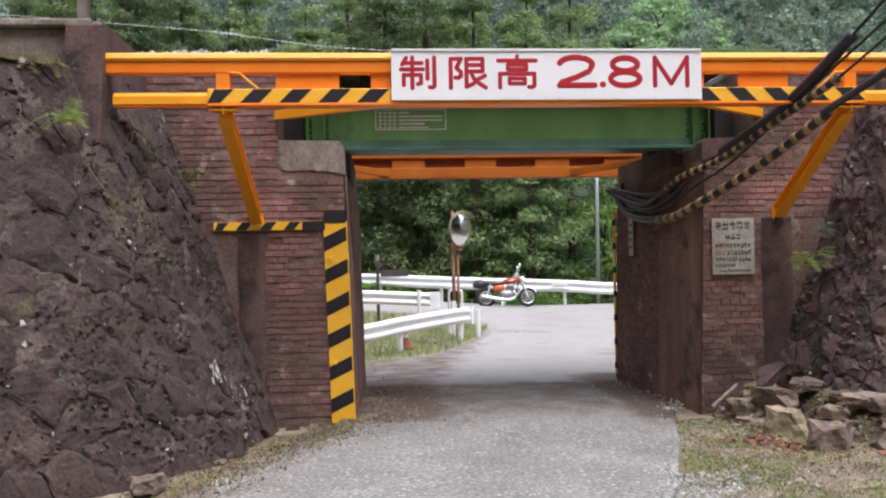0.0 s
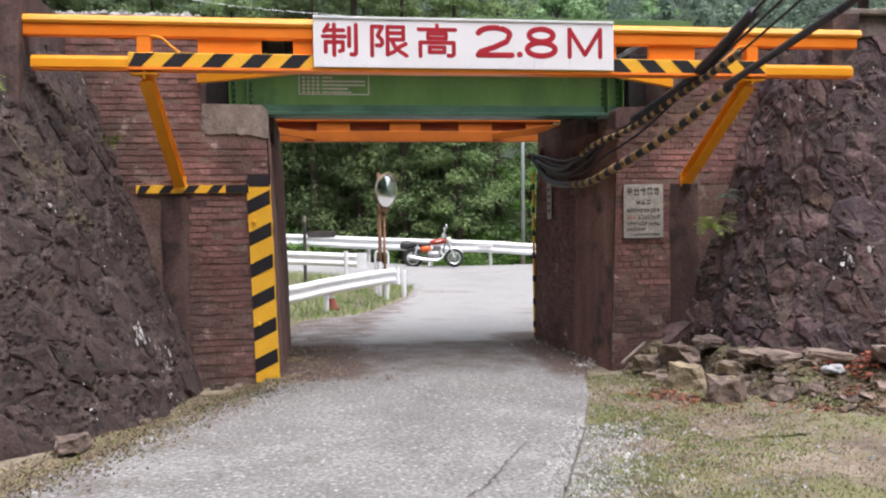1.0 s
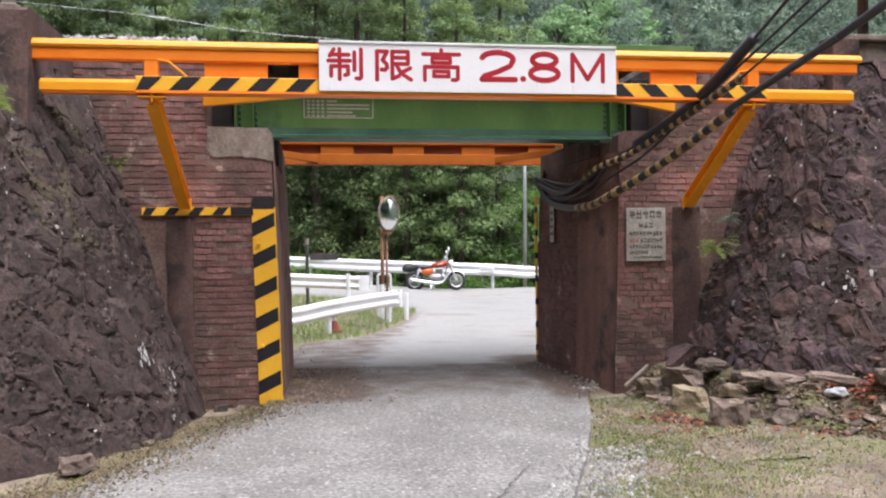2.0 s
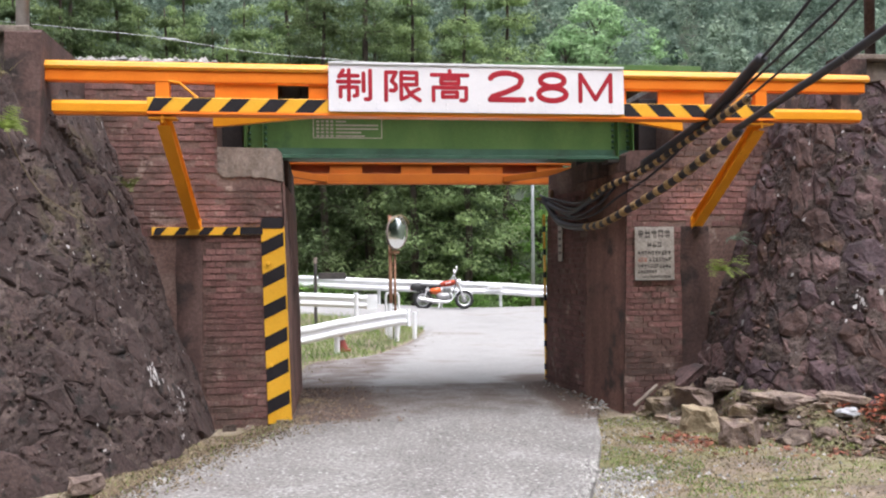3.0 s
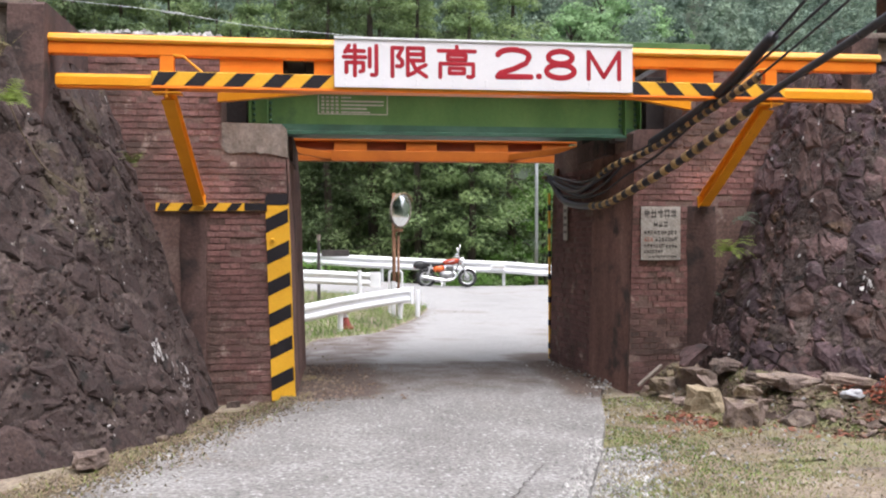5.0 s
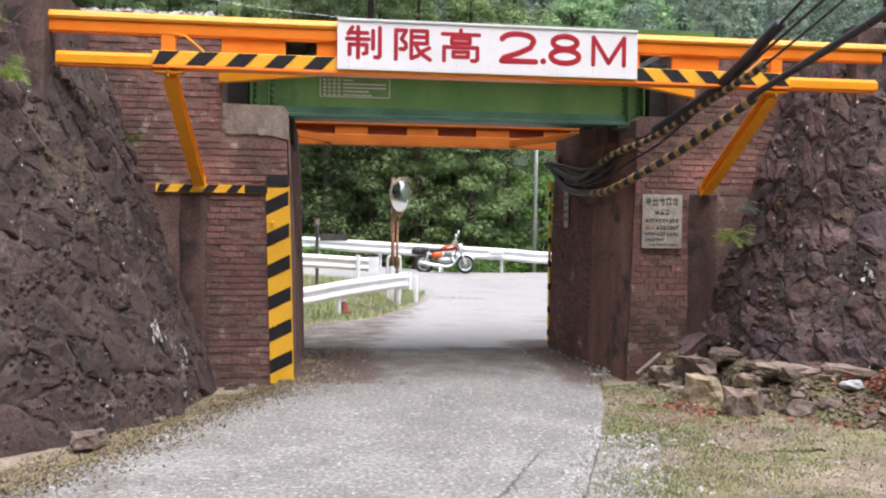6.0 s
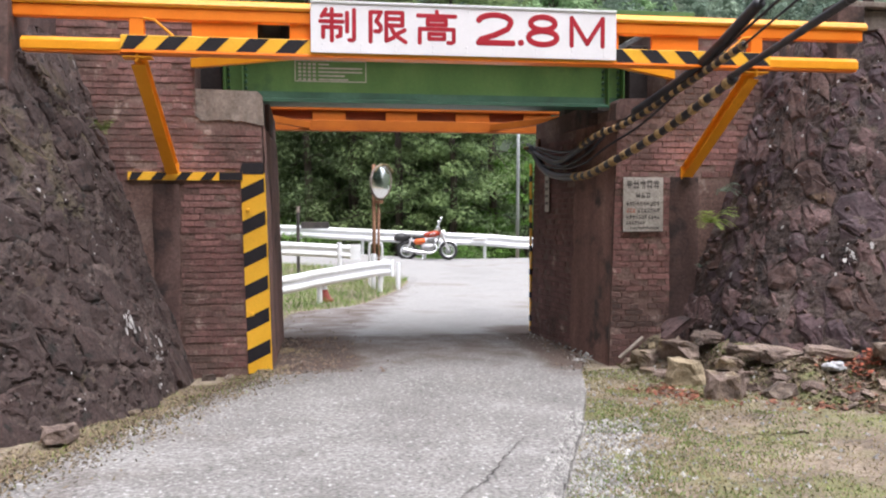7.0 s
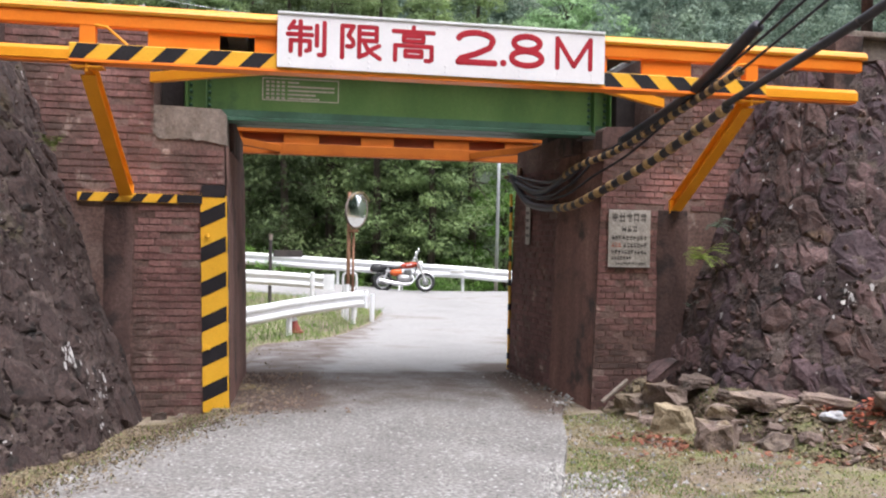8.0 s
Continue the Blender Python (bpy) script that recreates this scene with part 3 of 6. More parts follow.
def wing_wall(side, name, pts, top, size, relief, gap, label, slant, seed, sink, mat, bed, crag):
    rng = random.Random(seed)
    curve = wing_curve(pts)
    length = min(curve[1][-1], 7.5)
    ob = empty(name, label, "retaining wall", kind="structure")
    # mortar bed
    ns, nz = int(length / 0.042), int(top / 0.042)
    verts, faces = [], []
    for j in range(nz + 1):
        for i in range(ns + 1):
            s, z = length * i / ns, -0.15 + (top + 0.15) * j / nz
            d = bed + 0.04 * noise.noise((s * 1.3, z * 1.3, seed)) + 0.026 * noise.noise((s * 4.5, z * 4.5, seed + 3)) + 0.022 * noise.noise((s * 12, z * 12, seed + 5)) + 0.012 * noise.noise((s * 24, z * 24, seed + 6))
            d *= smooth(0, 0.4, s)
            verts.append(wing_point(curve, side, s, z, d))
    for j in range(nz):
        for i in range(ns):
            a = j * (ns + 1) + i
            q = (a, a + 1, a + ns + 2, a + ns + 1)
            faces.append(q if side > 0 else q[::-1])
    # a bank that leans on the back of the wall, so that it is solid
    k = len(verts)
    for i in range(ns + 1):
        p = wing_point(curve, side, length * i / ns, top)
        verts.append((p.x + side * 6, max(p.y + 5.5, 0.2) if p.y < 0 else 0.6, top + 0.35))
    for i in range(ns):
        a = nz * (ns + 1) + i
        q = (a, a + 1, k + i + 1, k + i)
        faces.append(q if side > 0 else q[::-1])
    raw("mortar_bed", verts, faces, M["stone_mortar"], ob, "rough dark mortar smeared over the joints", smooth=False)
    # stones: cells of uneven size, drawn out along a slant
    ca, sa, st = math.cos(slant), math.sin(slant), 1.45

    def to_cell(s, z):
        return ((s * ca + z * sa) / st, -s * sa + z * ca)

    def from_cell(u, w):
        u *= st
        return (u * ca - w * sa, u * sa + w * ca)

    seeds = []
    for tries in range(9000):
        s, z = rng.uniform(0.05, length), rng.uniform(-0.05, top)
        r = size * (0.38 + 1.0 * rng.random() ** 1.6)
        u, w = to_cell(s, z)
        if all((u - a) ** 2 + (w - b) ** 2 > (0.5 * (r + c)) ** 2 for a, b, c, _ in seeds):
            seeds.append((u, w, r, s))
    extra_v, extra_f = [], []
    made = 0
    seeds.sort(key=lambda q: q[3])
    for u0, w0, r, s in seeds:
        poly = [(u0 - 2 * size, w0 - 2 * size), (u0 + 2 * size, w0 - 2 * size), (u0 + 2 * size, w0 + 2 * size), (u0 - 2 * size, w0 + 2 * size)]
        for a, b, c, _ in seeds:
            if (a, b) != (u0, w0) and abs(a - u0) < 4 * size and abs(b - w0) < 4 * size:
                poly = clip_cell(poly, u0, w0, a, b)
        if len(poly) < 3:
            continue
        poly = [from_cell(*p) for p in poly]
        cx, cz = sum(p[0] for p in poly) / len(poly), sum(p[1] for p in poly) / len(poly)
        if cx > length:
            continue
        fine = []
        for i in range(len(poly)):
            p, q = poly[i], poly[(i + 1) % len(poly)]
            n = max(1, int(math.dist(p, q) / 0.09))
            for k in range(n):
                f = k / n
                x, y = p[0] + (q[0] - p[0]) * f, p[1] + (q[1] - p[1]) * f
                fine.append((x + 0.035 * noise.noise((x * 7, y * 7, seed)), y + 0.035 * noise.noise((x * 7, y * 7, seed + 40))))
        lift = relief * (0.15 + 1.0 * rng.random()) - sink
        tx, tz = rng.uniform(-0.16, 0.16), rng.uniform(-0.16, 0.16)
        vs, fs, n = [], [], len(fine)
        rings = ((gap, -0.05), (gap + 0.012, lift * 0.5), (gap + 0.05, lift), (0.55, lift * 1.15))
        for shrink, h in rings:
            for p in fine:
                dx, dz = p[0] - cx, p[1] - cz
                L = math.hypot(dx, dz) + 1e-6
                f = shrink if shrink == 0.55 else max(0.15, (L - shrink) / L)
                if shrink == 0.55:
                    f = 0.5
                u, w = cx + dx * f, cz + dz * f
                w = min(max(w, -0.05), top + 0.02)
                rough = crag * noise.noise((u * 6, w * 6, seed + 9)) + 0.4 * crag * noise.noise((u * 17, w * 17, seed + 2))
                vs.append(wing_point(curve, side, max(u, 0.02), w, h + 0.04 * noise.noise((u * 1.3, w * 1.3, seed)) + ((tx * dx + tz * dz) * f * relief * 4 + rough) * (h > -0.04)))
        vs.append(wing_point(curve, side, cx, min(cz, top), lift * 1.15 + crag * noise.noise((cx * 6, cz * 6, seed + 9))))
        R = len(rings) - 1
        for k2 in range(R):
            for i in range(n):
                q = (k2 * n + i, k2 * n + (i + 1) % n, (k2 + 1) * n + (i + 1) % n, (k2 + 1) * n + i)
                fs.append(q if side > 0 else q[::-1])
        for i in range(n):
            q = (R * n + i, R * n + (i + 1) % n, (R + 1) * n)
            fs.append(q if side > 0 else q[::-1])
        if made < 290:
            raw("stone", vs, fs, M[mat], ob)
            made += 1
        else:
            k = len(extra_v)
            extra_v += vs
            extra_f += [tuple(v + k for v in f) for f in fs]
    if extra_v:
        tagged(raw("stones", extra_v, extra_f, M[mat], ob), kind="stuff")
    return ob, curve


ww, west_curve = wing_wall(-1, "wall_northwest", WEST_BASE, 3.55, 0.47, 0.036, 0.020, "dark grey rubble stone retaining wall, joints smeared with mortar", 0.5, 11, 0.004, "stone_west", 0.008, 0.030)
we, east_curve = wing_wall(1, "wall_northeast", EAST_BASE, 3.75, 0.42, 0.036, 0.007, "purplish brown rubble stone retaining wall with pale lichen spots", -0.75, 23, 0.006, "stone", 0.006, 0.042)


# pale lichen and lime spots on both walls
def wall_spots(name, curve, side, seed, n, clusters):
    rng = random.Random(seed)
    verts, faces = [], []
    for k in range(n + len(clusters) * 14):
        if k < n:
            s, z, r = rng.uniform(0.3, 6), rng.uniform(0.1, 3.4), 0.006 + 0.018 * rng.random() ** 3
        else:
            c = clusters[(k - n) % len(clusters)]
            s, z, r = c[0] + rng.gauss(0, c[2] * 0.6), c[1] + rng.gauss(0, c[2]), 0.006 + 0.022 * rng.random() ** 2
        i = len(verts)
        tall = rng.uniform(0.8, 2.2)
        for q in range(7):
            a = q * 0.8976
            f = rng.uniform(0.35, 1.3)
            verts.append(wing_point(curve, side, s + r * f * math.cos(a), z + r * f * tall * math.sin(a), 0.062 + 0.02 * noise.noise((s * 4, z * 4, seed))))
        faces.append(tuple(range(i, i + 7)) if side > 0 else tuple(range(i + 6, i - 1, -1)))
    return tagged(raw(name, verts, faces, M["lichen"]), "pale lichen and lime spots on the stone wall", "lichen", kind="stuff")


wall_spots("lichen", west_curve, -1, 4, 90, [(1.8, 0.72, 0.06), (1.72, 0.74, 0.05), (1.55, 0.35, 0.15), (1.35, 0.55, 0.2)])
wall_spots("lichen", east_curve, 1, 6, 110, [(3.2, 1.9, 0.05), (3.4, 2.4, 0.04), (2.6, 1.3, 0.05)])

# small chips of stone standing out of the smeared mortar
def wall_chips(name, curve, side, seed, n, material, lo, hi, label):
    rng = random.Random(seed)
    verts, faces = [], []
    for _ in range(n):
        s, z = 0.4 + 5.4 * rng.random() ** 0.8, rng.uniform(0.05, 3.4)
        if noise.noise((s * 1.4, z * 1.4, seed)) < -0.05:
            continue
        r = lo + (hi - lo) * rng.random() ** 2
        d = 0.012 + 0.04 * noise.noise((s * 1.3, z * 1.3, 11 if side < 0 else 23))
        k = len(verts)
        a0 = rng.random() * 6.28
        for q in range(5):
            a, f = a0 + q * 1.257, rng.uniform(0.6, 1.3)
            verts.append(wing_point(curve, side, s + r * f * math.cos(a), z + r * f * math.sin(a), d - 0.01))
        verts.append(wing_point(curve, side, s + rng.uniform(-0.3, 0.3) * r, z + rng.uniform(-0.3, 0.3) * r, d + r * rng.uniform(0.5, 0.9) + 0.012))
        for q in range(5):
            t = (k + q, k + (q + 1) % 5, k + 5)
            faces.append(t if side > 0 else t[::-1])
    return tagged(raw(name, verts, faces, M[material]), label, "stone chips", kind="stuff")


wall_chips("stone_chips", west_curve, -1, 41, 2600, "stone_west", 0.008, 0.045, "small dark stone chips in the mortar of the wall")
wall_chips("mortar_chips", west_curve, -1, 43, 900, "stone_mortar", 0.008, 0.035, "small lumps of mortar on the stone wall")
wall_chips("stone_chips", east_curve, 1, 42, 1800, "stone", 0.012, 0.06, "small purplish stone chips between the wall stones")

# ---- railway bank and deck ----
bank = empty("embankment", "railway embankment with ballast on top behind the walls", "embankment", kind="structure")
for s in (-1, 1):
    part("fill", box((min(s * 5.2, s * 60), 0.02, -0.5), (max(s * 5.2, s * 60), 2.66, 3.9)), M["dirt"], bank)
    bm = prism([(2.65, 3.9), (6.5, 0.0), (2.65, 0.0)], min(s * 5.3, s * 60), max(s * 5.3, s * 60), "x")
    part("far_slope", bm, M["dirt"], bank)

girder_yz = (0.34, 1.70)


def girder(y, gx0=-2.43, gx1=2.30):
    g = empty("plate_girder", "green painted riveted steel plate girder resting on the abutments", "girder", group="bridge girders")
    z0, z1 = 3.135, 3.70
    part("web", box((gx0, y - 0.008, z0 + 0.02), (gx1, y + 0.008, z1 - 0.02)), M["green"], g)
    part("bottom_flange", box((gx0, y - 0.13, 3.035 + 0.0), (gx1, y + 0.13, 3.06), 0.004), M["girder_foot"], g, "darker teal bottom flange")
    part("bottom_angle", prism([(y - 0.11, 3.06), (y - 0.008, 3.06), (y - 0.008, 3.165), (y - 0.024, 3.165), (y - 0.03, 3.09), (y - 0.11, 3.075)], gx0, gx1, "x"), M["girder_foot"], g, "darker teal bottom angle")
    part("web_foot", box((gx0, y - 0.012, 3.06), (gx1, y + 0.012, z0 + 0.03)), M["green"], g)
    part("top_flange", box((gx0, y - 0.13, z1 - 0.02), (gx1, y + 0.13, z1 + 0.01), 0.004), M["green"], g)
    for x in (gx0 + 0.03, gx0 + 0.22, gx1 - 0.22, gx1 - 0.03):
        st = part("stiffener", box((x - 0.006, y - 0.12, 3.06), (x + 0.006, y - 0.008, z1 - 0.02)), M["green"], g)
        for k in range(7):
            bm = bmesh.new()
            bmesh.ops.create_uvsphere(bm, u_segments=6, v_segments=4, radius=0.022, matrix=pose(x + (0.035 if x < 0 else -0.035), y - 0.012, 3.20 + k * 0.07))
            part("rivet", bm, M["girder_foot"], st)
    return g


girder(girder_yz[0])
girder(girder_yz[1]).location = (0, 0, 0.14)
for x in (-2.2, 2.1):
    for y in girder_yz:
        lift = 0.14 if y > 1 else 0.0
        b = tagged(part("bearing_block", box((x - 0.16, y - 0.12, 3.00), (x + 0.16, y + 0.12, 3.034 + lift), 0.004), M["dark_steel"]), "dark steel bearing plate under the girder end", "bearing", group="bearings")
deck = empty("bridge_deck", "dark timber sleepers laid across the girders with rails", "bridge deck", kind="structure")
sl = box((-0.1, -0.35, 0), (0.1, 2.4 + 0.35, 0.16), 0.008)
first = None
for i in range(11):
    x = -2.35 + i * 0.46
    if first is None:
        first = part("sleeper", sl, M["sleeper"], deck)
        first.location = (x, 0.1, 3.855)
    else:
        c = new("sleeper", first.data)
        c.parent, c.location = deck, (x, 0.1, 3.855)
for y in (0.80, 1.87):
    part("rail", box((-20, y - 0.032, 4.02), (20, y + 0.032, 4.14), 0.01), M["rust"], deck)
# plate added to stop sky light falling through between the sleepers
part("deck_plate", box((-2.44, 0.14, 4.017), (2.34, 2.62, 4.019 + 0.016)), M["dark_steel"], deck, "unseen added plate that closes the deck to light")
part("cross_frame", box((-0.05, 0.36, 3.25), (0.05, 1.68, 3.6), 0.004), M["green"], deck)
part("walkway_edge", box((0.6, 0.52, 4.20), (3.3, 0.56, 4.275), 0.004), M["green"], deck, "green steel walkway edge")


# ---- height guard frames before and behind the bridge ----
GY = -1.4


def stripes(x0, x1, z0, z1, y, period, lean, parent, out=-1, black=0.5):
    """Slanted black bands on a yellow face in the plane y."""
    x, k = x0, 0
    w = period * black
    while x < x1 - 0.02:
        a, b = x, min(x + w, x1)
        lo = [(max(x0, min(x1, a - lean / 2)), z0), (max(x0, min(x1, b - lean / 2)), z0)]
        hi = [(max(x0, min(x1, b + lean / 2)), z1), (max(x0, min(x1, a + lean / 2)), z1)]
        if lo[1][0] - lo[0][0] + hi[0][0] - hi[1][0] > 0.02:
            part("stripe", prism(lo + hi, y, y + out * 0.002), M["tape_black"], parent)
        x += period
        k += 1


def guard(y, s, full, paint):
    """s: the way from the beam towards the bridge."""
    g = empty("height_guard", "yellow and orange painted steel height guard frame with warning stripes", "height guard", group="height guards")
    ya = y
    # upper beam: a tube with a rounded lighter top
    up = [(ya + dy, z) for dy, z in ((-0.07, 3.675), (0.07, 3.675), (0.078, 3.70), (0.06, 3.735), (0.02, 3.758), (-0.03, 3.758), (-0.065, 3.735), (-0.08, 3.70))]
    part("upper_beam", prism(up, -4.18, 4.30, "x"), M["yellow"], g)
    # orange lower half: the beam's shaded side put into the colour
    part("upper_beam_web", box((-4.14, ya - 0.055, 3.56), (4.26, ya + 0.055, 3.674), 0.012), M["orange"], g)
    # lower beam: thin ends, striped box in the middle
    for a, b in ((-4.06, -3.19), (3.21, 4.21)):
        lo = [(ya - 0.06, 3.27), (ya + 0.06, 3.27), (ya + 0.06, 3.36), (ya - 0.01, 3.385), (ya - 0.06, 3.345)]
        part("lower_beam_end", prism(lo, a, b, "x"), M["yellow"], g)
        # orange lip and flange below: underside shade put into the colour
        part("lower_beam_lip", box((a + 0.01, ya - 0.05, 3.245), (b - 0.01, ya + 0.05, 3.269), 0.004), M["orange"], g)
    part("lower_beam", box((-3.19, ya - 0.075, 3.27), (3.21, ya + 0.075, 3.41), 0.008), M[paint], g)
    part("lower_flange", box((-3.19, ya - 0.09, 3.245), (3.21, ya + 0.09, 3.268), 0.004), M["orange"], g)
    f = ya - 0.0755
    if full:
        stripes(-3.19, -1.40, 3.275, 3.405, f, 0.365, 0.13, g)
        stripes(1.50, 3.21, 3.275, 3.405, f, 0.365, -0.13, g)
    # plates and posts between the beams
    plates = ((-2.56, -1.96), (-1.66, -1.25), (-0.7, 0.7), (1.25, 1.60), (1.95, 2.45)) if full else ((-2.46, -1.95), (-1.34, -0.82), (-0.19, 0.31), (0.93, 1.48), (2.05, 2.5))
    for a, b in plates:
        part("web_plate", box((a, ya - 0.02, 3.405), (b, ya + 0.02, 3.60), 0.004), M["orange"], g)
    for x in (-3.05, 3.07):
        part("post", box((x - 0.065, ya - 0.05, 3.40), (x + 0.065, ya + 0.05, 3.61), 0.006), M["orange"], g)
        k = -1 if x > 0 else 1
        part("gusset", tube([(x + k * 0.06, ya - 0.05, 3.57), (x + k * 0.16, ya - 0.055, 3.555), (x + k * 0.27, ya - 0.06, 3.46), (x + k * 0.33, ya - 0.06, 3.41)], 0.012, 6), M["yellow"], g)
        # slanting strut to the abutment, an I section
        wall = Vector((x * 0.965, ya + s * 1.385, 2.25))
        head = Vector((x, ya + s * 0.04, 3.2))
        st = part("strut", beam_between(wall, head, 0.018, 0.11, 0.002, up=(0, 1, 0.6)), M["yellow"], g)
        for o in (-0.058, 0.058):
            d = (head - wall).normalized()
            perp = Vector((1, 0, 0)).cross(d).normalized()
            part("strut_flange", beam_between(wall + perp * o, head + perp * o, 0.125, 0.014, 0.003, up=perp), M["yellow"], st)
        part("strut_foot", box((wall.x - 0.07, wall.y - 0.012, 2.17), (wall.x + 0.07, wall.y + 0.012, 2.32), 0.004), M["yellow"], st)
        part("strut_cap", box((x - 0.13, ya - 0.07, 3.205), (x + 0.13, ya + 0.09, 3.222), 0.003), M["yellow"], st)
        part("strut_cap_web", box((x - 0.012, ya - 0.06, 3.17), (x + 0.012, ya + 0.08, 3.245), 0.003), M["yellow"], st)
        # level brace from the beam to the wall
        k = 1 if x > 0 else -1
        part("brace", beam_between((k * 1.45 + 0.05, ya + s * 0.07, 3.32), (k * 2.74 + 0.03, ya + s * 1.37, 3.40), 0.075, 0.10, 0.005), M["yellow"], g)
    return g


near_guard = guard(GY, 1, True, "tape_yellow")
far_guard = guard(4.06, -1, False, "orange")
# every far part gets the orange with the deck's shade in it
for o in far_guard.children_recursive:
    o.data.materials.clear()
    o.data.materials.append(M["shaded_orange"])
# added plate closing the openings, coloured as their shaded inside
part("back_plate", box((-2.4, 4.10, 3.27), (2.5, 4.125, 3.62), 0.003), M["recess_orange"], far_guard, "added plate behind the frame, its red-brown holding recess shade")
far_guard.location = (-0.05, 0.0, -0.165)

# ---- sign on the near guard ----
sign = empty("height_limit_sign", "white height limit sign with red painted characters on the guard", "sign")
SX0, SX1, SZ0, SZ1, SY = -1.465, 1.543, 3.287, 3.764, -1.51
part("board", box((SX0, SY, SZ0), (SX1, SY + 0.02, SZ1), 0.004), M["white"], sign)
part("top_lip", box((SX0, SY - 0.012, SZ1 - 0.012), (SX1, SY + 0.04, SZ1 + 0.012), 0.004), M["rail_white"], sign, "folded grey-white top edge")
for x in (SX0 + 0.25, 0.06, SX1 - 0.25):
    part("back_bracket", box((x - 0.03, SY + 0.02, SZ0 + 0.05), (x + 0.03, GY - 0.07, SZ1 - 0.06)), M["grey_metal"], sign)
bolt = bmesh.new()
bmesh.ops.create_uvsphere(bolt, u_segments=8, v_segments=4, radius=0.011)
bolt0 = None
for z in (SZ0 + 0.035, SZ0 + 0.085, SZ1 - 0.05):
    for k in range(9):
        if bolt0 is None:
            bolt0 = part("screw", bolt, M["white"], sign)
            o = bolt0
        else:
            o = new("screw", bolt0.data)
            o.parent = sign
        o.location, o.scale = (SX0 + 0.12 + k * (SX1 - SX0 - 0.24) / 8 + 0.01 * math.sin(k * 3 + z * 9), SY, z), (1, 0.5, 1)


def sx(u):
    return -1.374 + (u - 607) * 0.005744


def brush(name, lines, r):
    """Round-ended painted strokes on the board: lines of (across, up)."""
    bm = bmesh.new()
    for ln in lines:
        tube([(a, 0, b) for a, b in ln], r, 10, bm)
        for a, b in (ln[0], ln[-1]):
            bmesh.ops.create_uvsphere(bm, u_segments=12, v_segments=8, radius=r, matrix=pose(a, 0, b))
    ob = part(name, bm, M["red"], sign, smooth=True)
    ob.location, ob.scale = (0, SY - 0.001, 0), (1, 0.05, 1)


def arc(cx, cz, rx, rz, a0, a1, n=18):
    return [(cx + rx * math.cos(radians(a0 + (a1 - a0) * k / n)), cz + rz * math.sin(radians(a0 + (a1 - a0) * k / n))) for k in range(n + 1)]


def character(lines, a, b, z0, z1):
    """A painted character: joined strokes in a unit square, laid into a rectangle of the board."""
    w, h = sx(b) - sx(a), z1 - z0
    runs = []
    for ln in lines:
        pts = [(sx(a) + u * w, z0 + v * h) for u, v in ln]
        runs += [[p, q] for p, q in zip(pts, pts[1:])]
    brush("character", runs, 0.0202)


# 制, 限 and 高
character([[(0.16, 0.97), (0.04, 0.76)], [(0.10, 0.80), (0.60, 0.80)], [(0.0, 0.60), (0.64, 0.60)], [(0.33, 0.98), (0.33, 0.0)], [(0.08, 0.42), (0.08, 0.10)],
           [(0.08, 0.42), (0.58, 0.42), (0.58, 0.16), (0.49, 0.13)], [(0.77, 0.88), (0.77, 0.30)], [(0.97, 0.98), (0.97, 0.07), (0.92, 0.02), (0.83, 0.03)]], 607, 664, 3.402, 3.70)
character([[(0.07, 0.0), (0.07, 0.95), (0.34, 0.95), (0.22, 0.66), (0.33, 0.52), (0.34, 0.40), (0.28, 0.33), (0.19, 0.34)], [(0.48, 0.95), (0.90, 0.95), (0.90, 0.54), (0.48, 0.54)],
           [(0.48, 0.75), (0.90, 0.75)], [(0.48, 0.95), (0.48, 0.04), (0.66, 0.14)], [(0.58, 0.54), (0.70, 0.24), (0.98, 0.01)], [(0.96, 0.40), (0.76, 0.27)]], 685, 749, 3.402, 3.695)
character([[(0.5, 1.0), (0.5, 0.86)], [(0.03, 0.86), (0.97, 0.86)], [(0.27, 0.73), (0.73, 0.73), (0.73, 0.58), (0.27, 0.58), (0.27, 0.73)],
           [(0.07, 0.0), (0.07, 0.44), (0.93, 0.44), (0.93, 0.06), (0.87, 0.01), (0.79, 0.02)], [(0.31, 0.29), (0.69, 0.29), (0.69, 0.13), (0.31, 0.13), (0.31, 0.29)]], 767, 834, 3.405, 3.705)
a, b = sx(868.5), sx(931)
brush("digit", [arc((a + b) / 2, 3.625, (b - a) / 2 - 0.02, 0.068, 168, -20) + [(b - 0.05, 3.56), ((a + b) / 2, 3.50), (a + 0.04, 3.455), (a + 0.02, 3.424)], [(a + 0.02, 3.424), (b, 3.424)]], 0.0285)
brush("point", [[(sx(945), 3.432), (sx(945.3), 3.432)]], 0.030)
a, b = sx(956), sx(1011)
c = (a + b) / 2
brush("digit", [arc(c, 3.625, (b - a) / 2 - 0.035, 0.062, 90, 450, 26), arc(c, 3.487, (b - a) / 2 - 0.015, 0.066, 90, 450, 26)], 0.0285)
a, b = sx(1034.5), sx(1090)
brush("letter", [[(a, 3.42), (a, 3.69)], [(a, 3.69), ((a + b) / 2, 3.44)], [((a + b) / 2, 3.44), (b, 3.69)], [(b, 3.69), (b, 3.42)]], 0.0225)

# ---- striped corner post and rail on the west abutment ----
cp = empty("corner_guard", "yellow and black striped steel corner guard on the brick abutment", "corner guard")
ya = -0.028


def lean(x, z):
    return x - 0.03 * z


